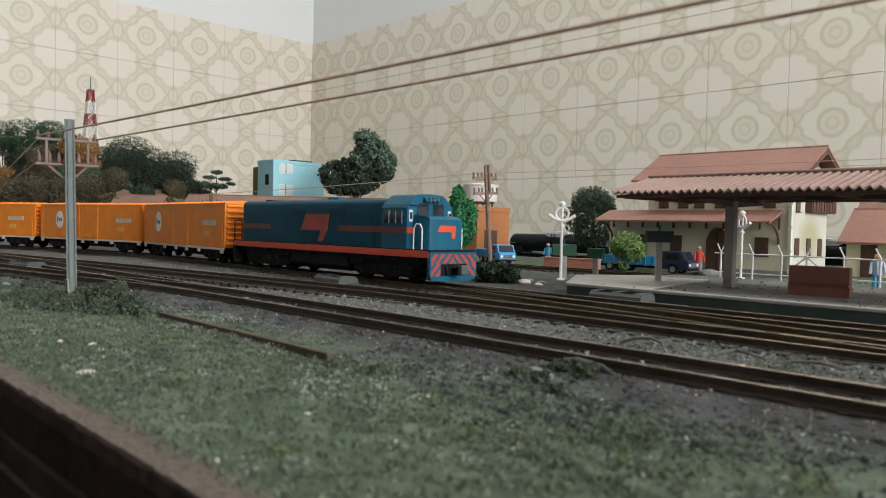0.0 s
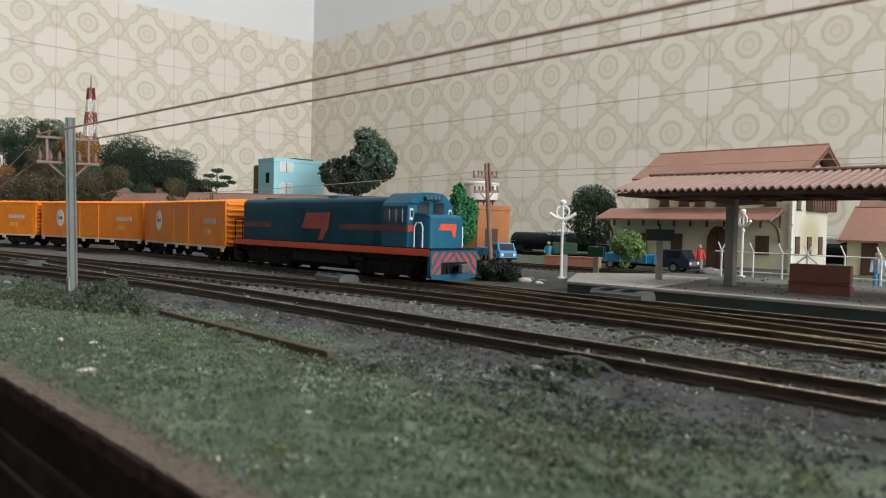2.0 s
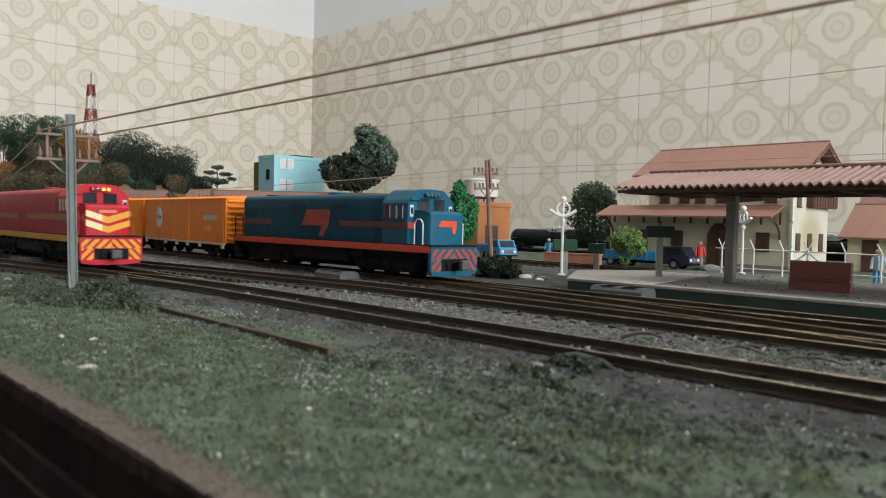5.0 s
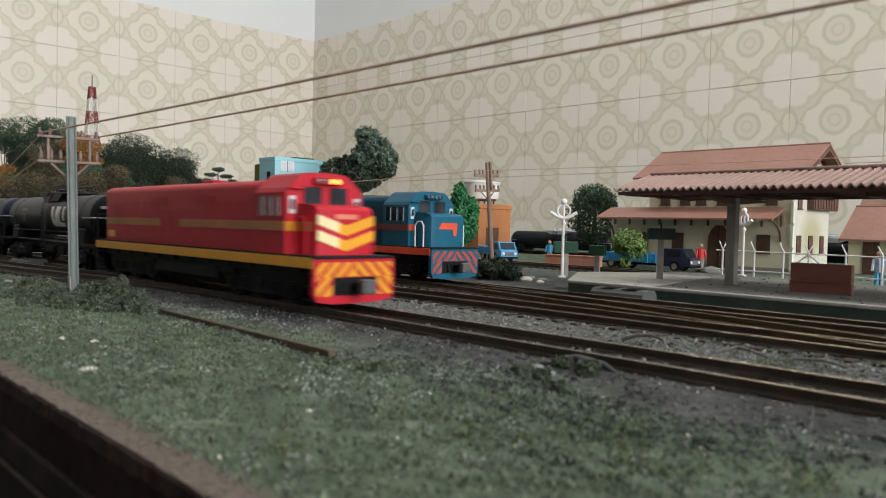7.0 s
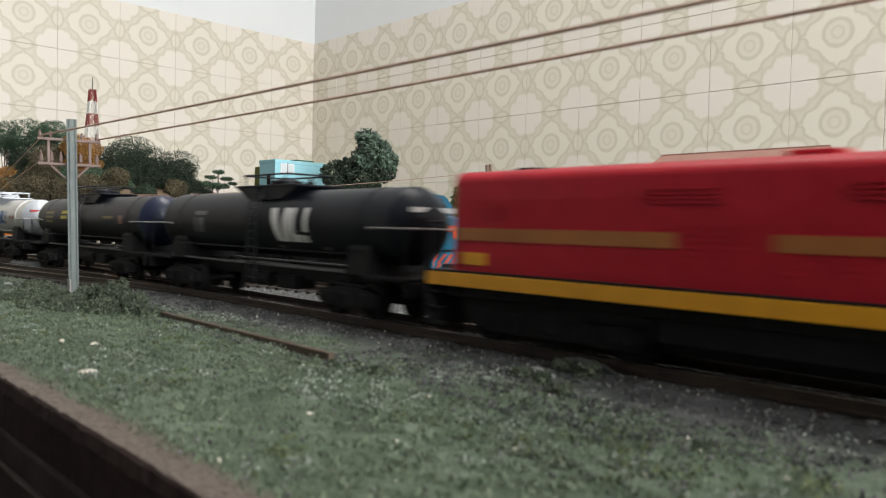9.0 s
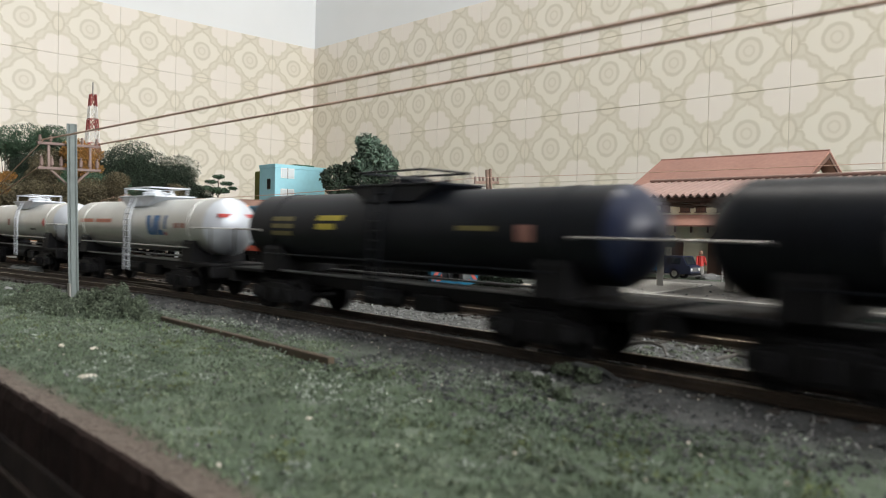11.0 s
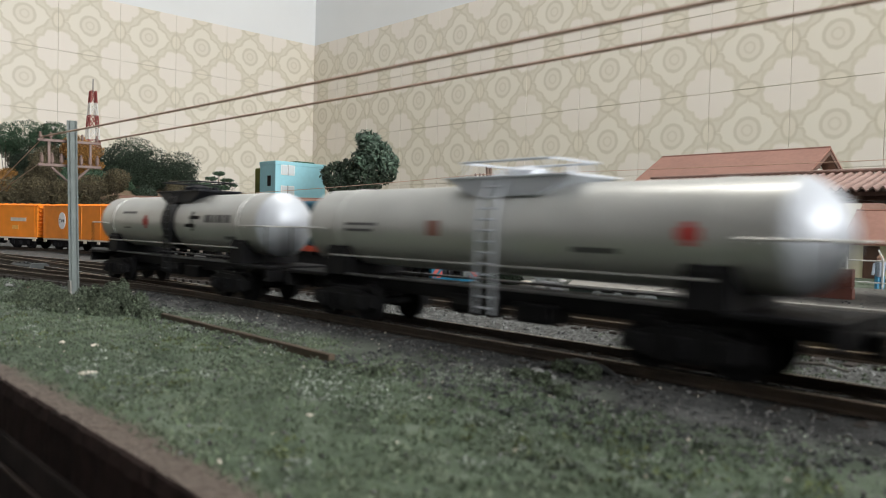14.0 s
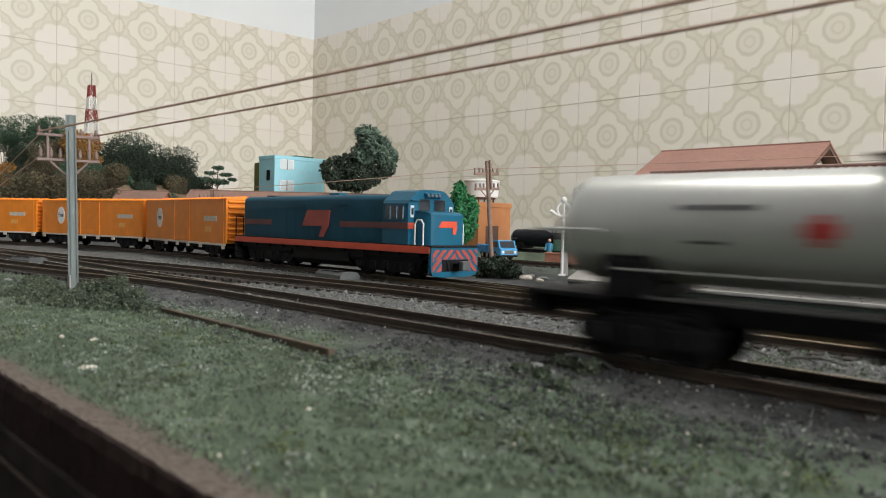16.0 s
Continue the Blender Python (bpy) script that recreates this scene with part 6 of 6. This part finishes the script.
# ---- buildings ----
def window(parent, plane, u, v0, v1, w, depth_at, mat="darkwood", s=-1):
    """A shuttered window on a wall: plane 'y' (wall along x) or 'x' (wall along y)."""
    def slabbed(a0, a1, z0, z1, t, nm, mt, lab=""):
        d0, d1 = sorted((depth_at, depth_at + s * t))
        b = (a0, a1, d0, d1, z0, z1) if plane == "y" else (d0, d1, a0, a1, z0, z1)
        return part(nm, box(*b, 0.1), M[mt], parent, lab)
    win = slabbed(u - w / 2, u + w / 2, v0, v1, 0.35, "window", "glass")
    for nm, mt, (a0, a1, z0, z1), t in (("shutter", mat, (u - w / 2 + 0.3, u - 0.15, v0 + 0.3, v1 - 0.3), 0.7), ("shutter", mat, (u + 0.15, u + w / 2 - 0.3, v0 + 0.3, v1 - 0.3), 0.7), ("sill", mat, (u - w / 2 - 0.6, u + w / 2 + 0.6, v0 - 0.7, v0), 1.2)):
        q = slabbed(a0, a1, z0, z1, t, nm, mt)
        q.parent = win
    return win


def gable_roof(parent, x0, x1, y0, y1, ze, zr, mat, thick=1.6, yr=None):
    yr = (y0 + y1) / 2 if yr is None else yr
    for a in (y0, y1):
        part("roof_slope", extrude_poly([(a, ze), (yr, zr), (yr, zr - thick), (a, ze - thick)], x0, x1, plane="yz"), M[mat], parent)
    part("ridge", rod((x0, yr, zr), (x1, yr, zr), 0.8, 8), M[mat], parent)


def station():
    ob = thing("station_house", at(0, 0, -4), "two-storey pale yellow station house with brown roof", "house")
    wall = part("wall", extrude_poly([(576, -3), (646, -3), (646, 77), (611, 95), (576, 77)], -345, -225.2, plane="yz"), M["stationwall"], ob)
    part("gable_wall", extrude_poly([(576, -3), (646, -3), (646, 76.8), (611, 94.8), (576, 76.8)], -225.2, -224.4, plane="yz"), M["gableplaster"], ob, "cream-white gable end with an olive stain")
    for k in range(30):
        part("weatherboard", box(-345.4, -225, 575.3, 576.0, 48 + k * 0.98, 48.8 + k * 0.98), M["stationwall"], wall)
    gable_roof(ob, -356, -213, 565, 657, 76, 101, "rooftile", yr=611)
    for y0, z0, y1, z1 in ((566, 74, 611, 98.5), (656, 74, 611, 98.5)):
        part("barge_board", extrude_poly([(y0, z0), (y1, z1), (y1, z1 - 3), (y0, z0 - 3)], -214.2, -213.2, plane="yz"), M["darkwood"], ob)
    for y in (576, 593, 611, 629, 646):
        part("purlin", box(-225, -213.8, y - 0.9, y + 0.9, 77 + (35 - abs(y - 611)) / 35 * 20 - 3.2, 77 + (35 - abs(y - 611)) / 35 * 20 - 1.6), M["darkwood"], ob)
    # awning over the ground floor
    part("awning", extrude_poly([(553, 42.0), (576, 51.0), (576, 49.6), (553, 40.6)], -384, -231, plane="yz"), M["rooftile"], ob, "brown awning roof")
    for x in np.arange(-378, -231, 14.5):
        part("awning_bracket", extrude_poly([(555, 41.2), (575, 49), (575, 36), (573.5, 36), (573.5, 45.5)], x - 0.7, x + 0.7, plane="yz"), M["darkwood"], ob)
    for x in (-233.5, -380.0):
        bm = bmesh.new()
        arc = [(553.5 + 22 * math.sin(a), 41.0 - 16 * (1 - math.cos(a))) for a in np.linspace(0, math.pi / 2, 9)]
        for (ya, za), (yb, zb) in zip(arc, arc[1:]):
            rod((x, ya, za), (x, yb, zb), 0.9, 6, bm)
        part("arch_brace", bm, M["darkwood"], ob)
    part("side_wing", box(-384, -345.2, 577, 640, -3, 47, 0.2), M["stationwall"], ob)
    part("base_course", box(-384, -224.2, 575.2, 576.0, -3, 5), M["concrete"], ob)
    d = part("door", extrude_poly([(-291, 0), (-272.5, 0), (-272.5, 27), (-275, 33), (-279, 36.5), (-284.5, 36.5), (-288.5, 33), (-291, 27)], 575.0, 575.9), M["darkwood"], ob, "dark arched double door")
    part("door_panel", box(-281.9, -281.6, 574.7, 575.0, 0, 36), M["black"], d)
    for x in (-330, -298, -280, -241, -312):
        window(ob, "y", x, 53, 66, 9, 575.3)
    for x in (-246.5, -318, -352):
        window(ob, "y", x, 16, 30, 10.5, 575.9)
    for y in (586, 609, 632):
        window(ob, "x", y, 16.5, 30, 8.5, -224.4, s=1)
    window(ob, "x", 586, 50, 66, 8, -224.4, s=1)
    bal = part("balcony", box(-224.3, -219, 600, 650, 50, 63, 0.3), M["darkwood"], ob, "dark wooden balcony front")
    for k in range(9):
        part("baluster", box(-219, -218.4, 601.5 + k * 5.6, 604.5 + k * 5.6, 51, 62, 0.1), M["darkwood"], bal)
    for k in range(4):
        part("stone_post", box(-226.5, -224.2, 574.6, 577.5, 3 + k * 18, 19 + k * 18, 0.2), M["stationwhite"], ob)


def stained_plaster():
    """Cream plaster with one olive stain round the ground-floor windows."""
    m = material("stained_cream_plaster", (0.6, 0.59, 0.5), 0.75, 0, 0.07, 200, 0.15)
    n, l = m.node_tree.nodes, m.node_tree.links
    b = n["Principled BSDF"]
    base = b.inputs["Base Color"].links[0].from_socket
    tc, mp, sp = n.new("ShaderNodeTexCoord"), n.new("ShaderNodeMapping"), n.new("ShaderNodeVectorMath")
    mp.inputs["Location"].default_value = (0, -0.611 / 0.026, -0.029 / 0.022)
    mp.inputs["Scale"].default_value = (0, 1 / 0.026, 1 / 0.022)
    sp.operation = "LENGTH"
    l.new(tc.outputs["Object"], mp.inputs["Vector"])
    l.new(mp.outputs["Vector"], sp.inputs[0])
    rg = n.new("ShaderNodeMapRange")
    rg.inputs["From Min"].default_value, rg.inputs["From Max"].default_value = 0.45, 1.0
    rg.inputs["To Min"].default_value, rg.inputs["To Max"].default_value = 0.75, 0.0
    l.new(sp.outputs["Value"], rg.inputs["Value"])
    q = n.new("ShaderNodeMix")
    q.data_type = "RGBA"
    l.new(rg.outputs["Result"], q.inputs["Factor"])
    l.new(base, q.inputs["A"])
    q.inputs["B"].default_value = (0.4, 0.37, 0.19, 1)
    l.new(q.outputs["Result"], b.inputs["Base Color"])
    return m


M["gableplaster"] = stained_plaster()
station()


def low_house(x0, x1, y0, y1, h, zr, wall_mat, roof_mat, label, openings=()):
    ob = thing("small_house", at(0, 0, -4), label, "house")
    part("wall", extrude_poly([(y0, -3), (y1, -3), (y1, h), ((y0 + y1) / 2, zr - 1.5), (y0, h)], x0, x1, plane="yz"), M[wall_mat], ob)
    gable_roof(ob, x0 - 5, x1 + 5, y0 - 8, y1 + 8, h - 3, zr, roof_mat)
    for kind, x, w, z0, z1 in openings:
        if kind == "door":
            part("door", box(x - w / 2, x + w / 2, y0 - 0.7, y0 + 0.05, z0, z1, 0.1), M["darkwood"], ob)
        else:
            window(ob, "y", x, z0, z1, w, y0)
    return ob


low_house(-216, -60, 668, 730, 31, 56, "stationwall", "rooftile", "low pale yellow house with brown roof", (("door", -199, 12, 0, 26), ("window", -180, 11, 16, 28), ("window", -140, 11, 16, 28), ("door", -110, 12, 0, 26)))
low_house(-235, -30, 752, 800, 40, 66, "stationwall", "rooftile_dull", "low house behind with dull brown roof")


def shed(x, y, rz, length, depth, h, zr, label):
    ob = thing("long_shed", at(x, y, -4, rz), label, "shed")
    part("wall", extrude_poly([(-depth / 2, -3), (depth / 2, -3), (depth / 2, h), (0, zr - 1.5), (-depth / 2, h)], -length / 2, length / 2, plane="yz"), M["brickred"], ob)
    gable_roof(ob, -length / 2 - 4, length / 2 + 4, -depth / 2 - 5, depth / 2 + 5, h - 2, zr, "rooftile_dull")
    return ob


shed(-812, 512, 46, 240, 54, 49, 66, "long low shed with dull brown roof")
shed(-1010, 410, 46, 60, 44, 52, 66, "small shed with dull brown roof below the hill")


def blue_house():
    ob = thing("apartment_house", at(0, 0, -4), "light blue flat-roofed apartment house with white windows", "house")
    part("wall", box(-921, -881, 532, 612, -3, 116, 0.4), M["houseblue"], ob)
    part("parapet", box(-921.6, -880.4, 531.4, 612.6, 112.5, 117.5, 0.4), M["houseblue"], ob)
    part("roof_tank", box(-915, -893, 572, 602, 117, 120.5, 0.5), M["signgreen"], ob, "dark green flat roof tank")
    for z in (106, 78, 50):
        for y in (551,):
            w = part("window", box(-881, -880.5, y - 10.5, y + 10.5, z - 6.8, z + 6.8, 0.1), M["white"], ob, "white framed window")
            for k in (-1, 1):
                part("pane", box(-880.5, -880.2, y + k * 5 - 4.2, y + k * 5 + 4.2, z - 5.8, z + 5.8), M["paleglass"], w)
            part("mullion", box(-880.5, -880.0, y - 0.35, y + 0.35, z - 7.2, z + 7.2), M["decalgrey"], w)
    part("side_window", box(-900, -892, 531.2, 531.9, 84, 98, 0.1), M["black"], ob)
    ob2 = thing("hedge_house", at(0, 0, -4), "narrow olive green building beside the blue house", "house")
    part("wall", box(-968, -926, 551, 588, -3, 112, 1.5), M["leafstain2"], ob2)


M["leafstain2"] = material("olive_green_plaster", (0.14, 0.16, 0.03), 0.8, 0, 0.3, 100, 0.3)
blue_house()


def orange_house():
    ob = thing("orange_house", at(-13, -13, -10), "orange plastered house with flat roof", "house")
    part("wall", box(-655, -597, 655, 712, -3, 62, 0.4), M["houseorange"], ob)
    part("cornice", box(-656, -596, 654, 713, 58, 64, 0.6), M["houseorange"], ob)
    part("awning", extrude_poly([(654, 46), (640, 40), (640, 38.5), (654, 44)], -652, -600, plane="yz"), M["houseorange"], ob)
    part("doorway", box(-596.9, -596.4, 668, 690, 0, 36, 0.1), M["darkwood"], ob)
    t = thing("water_tank", at(-634, 672, 53.5), "round white water tank on a small frame", "water tank")
    part("tank", lathe([(7, 20), (25, 21.5), (26, 22.5), (27.5, 22.5), (29, 12), (30, 3)], "z", 28), M["white"], t, smooth=True)
    for a in range(6):
        c, s = math.cos(a * math.pi / 3), math.sin(a * math.pi / 3)
        part("leg", rod((15 * c, 15 * s, -0.5), (15 * c, 15 * s, 7.2), 1.0, 8), M["darkwood"], t)
    part("ring_beam", lathe([(5, 17), (7, 17), (7, 14), (5, 14)], "z", 24), M["darkwood"], t)


orange_house()
lw = thing("low_wall", at(-352, 478, -4, 8), "low terracotta garden wall", "wall")
part("wall", box(-24, 24, -2, 2, -1, 9.5, 0.4), M["brickred"], lw)
part("coping", box(-24.5, 24.5, -2.6, 2.6, 9.5, 10.6, 0.3), M["brickred"], lw)
kb = thing("kerb", at(-470, 472, -4), "dark kerb of the yard road", "kerb")
part("kerb_stone", box(-190, 190, -2, 2, -1, 2.6, 0.4), M["concrete"], kb)


# ---- trucks ----
def truck(m, cab_mat, bed_mat, label, L=84.0):
    ob = thing("flatbed_truck", m, label, "truck", "trucks in the yard")
    part("chassis", box(-L / 2, L / 2 - 2, -5, 5, 3.6, 5.2, 0.3), M["black"], ob)
    cab = part("cab", extrude_poly([(L / 2 - 24, 4), (L / 2, 4), (L / 2, 10), (L / 2 - 3, 11), (L / 2 - 6.5, 17.5), (L / 2 - 22, 17.5), (L / 2 - 24, 16)], -8, 8), M[cab_mat], ob)
    part("windscreen", extrude_poly([(L / 2 - 3.0, 11.2), (L / 2 - 6.2, 16.8), (L / 2 - 6.0, 17.0), (L / 2 - 2.7, 11.4)], -6.8, 6.8), M["glass"], cab)
    for s in (-1, 1):
        part("side_window", box(L / 2 - 19, L / 2 - 8, *sorted((s * 8, s * 8.25)), 11.2, 16.2, 0.1), M["glass"], cab)
        part("headlight", lathe([(L / 2, 1.3), (L / 2 + 0.5, 1.2), (L / 2 + 0.6, 0.4)], "x", 10), M["white"], cab, at=at(0, s * 5.8, 7.4))
        part("bed_side", box(-L / 2, L / 2 - 26, *sorted((s * 7.6, s * 8.4)), 6, 12.6, 0.2), M[bed_mat], ob)
        for k in range(8):
            x = -L / 2 + 3 + k * (L - 32) / 7
            part("stake", box(x - 0.5, x + 0.5, *sorted((s * 8.3, s * 8.8)), 5.6, 13.4, 0.1), M[bed_mat], ob)
        for x in (L / 2 - 13, -L / 2 + 14, -L / 2 + 25):
            w = part("wheel", lathe([(-1.4, 3.0), (-1.4, 4.0), (1.4, 4.0), (1.4, 3.0)], "x", 18), M["tyre"], ob, at=at(x, s * 6.6, 4.0, 90))
            part("rim", lathe([(-1.45, 2.4), (1.45, 2.4)], "x", 12), M["steel"], w)
    part("bed", box(-L / 2, L / 2 - 26, -7.6, 7.6, 5.4, 6.4, 0.2), M[bed_mat], ob)
    part("tail_board", box(-L / 2 - 0.8, -L / 2, -8.2, 8.2, 6, 12.6, 0.2), M[bed_mat], ob)
    part("front_board", box(L / 2 - 26, L / 2 - 25.2, -8.2, 8.2, 6, 13.4, 0.2), M[bed_mat], ob)
    part("grille", box(L / 2, L / 2 + 0.35, -4.2, 4.2, 5.6, 9, 0.1), M["decalgrey"], cab)
    part("bumper", box(L / 2 - 0.5, L / 2 + 1.2, -8, 8, 3.2, 4.8, 0.3), M["black"], cab)
    return ob


truck(at(-324, 538, -4), "trucknavy", "truckblue", "truck with dark navy cab and bright blue bed")
truck(at(-470, 520, -4, -25), "truckblue", "truckblue", "bright blue small truck parked by the house", 58.0)


# ---- painted figures, one plain mesh each ----
def figure(x, y, z, mat, rz, h=20.0, arm=0.3, trousers=""):
    bm = bmesh.new()
    k = h / 20
    for s in (-1, 1):
        rod((0, s * 1.3 * k, 0), (0, s * 1.1 * k, 9.2 * k), 1.0 * k, 8, bm, 1.3 * k)
        rod((0, s * 2.6 * k, 15.6 * k), (arm * 4 * k, s * 3.6 * k, 9.6 * k), 0.75 * k, 7, bm)
    rod((0, 0, 8.8 * k), (0, 0, 16.2 * k), 2.1 * k, 10, bm, 2.5 * k)
    bmesh.ops.create_icosphere(bm, subdivisions=2, radius=1.65 * k, matrix=Matrix.Translation((0, 0, 18.4 * k)))
    me = mesh_of(bm, "figurine", M[mat])
    me.materials.append(M["skin"])
    me.materials.append(M[trousers or mat])
    for f in me.polygons:
        level = f.center.z / (h * MM)
        f.material_index = 1 if level > 0.86 else 2 if level < 0.47 else 0
    ob = tagged(new("figurine", me), "small painted plastic figurine standing upright", "figurine", "figurines")
    ob.matrix_basis = at(x, y, z, rz)


figure(-424, 540, -4, "figblue", -60, trousers="concrete")
figure(-287, 556, -4, "figred", -40, 22, trousers="concrete")
figure(-140, 486, -4, "figpale", -60, 22.5, trousers="figblue")


# ---- lattice tower ----
def tower():
    gx, gy = -1516, 514
    gz = relief(gx, gy)
    ob = thing("radio_tower", at(gx, gy, gz - 2), "red and white lattice radio tower with mast", "tower")
    H, w0, w1, n = 303 - gz - 2, 17.0, 4.6, 9
    for i in range(n):
        za, zb = H * 0.9 * i / n, H * 0.9 * (i + 1) / n
        wa, wb = w0 + (w1 - w0) * i / n, w0 + (w1 - w0) * (i + 1) / n
        bm = bmesh.new()
        cs = ((-1, -1), (1, -1), (1, 1), (-1, 1))
        for k in range(4):
            (ax, ay), (bx, by) = cs[k], cs[(k + 1) % 4]
            rod((ax * wa, ay * wa, za), (ax * wb, ay * wb, zb), 1.2, 6, bm)
            rod((ax * wa, ay * wa, za), (bx * wb, by * wb, zb), 0.9, 5, bm)
            rod((bx * wa, by * wa, za), (ax * wb, ay * wb, zb), 0.9, 5, bm)
            rod((ax * wb, ay * wb, zb), (bx * wb, by * wb, zb), 0.55, 5, bm)
        part("lattice_section", bm, M["towerred" if i % 2 == 0 else "white"], ob)
    part("mast", rod((0, 0, H * 0.88), (0, 0, H), 1.0, 6), M["decalgrey"], ob)


tower()

# ---- wagons on the far siding ----
for x in (-610, -275):
    o = tank_wagon(at(x, 800, -17), "tankblack", "tankblack", "black tank wagon with bright manhole deck on the far siding", "wagons on the far siding", "silver_bright", "tankblack", [])

motions()
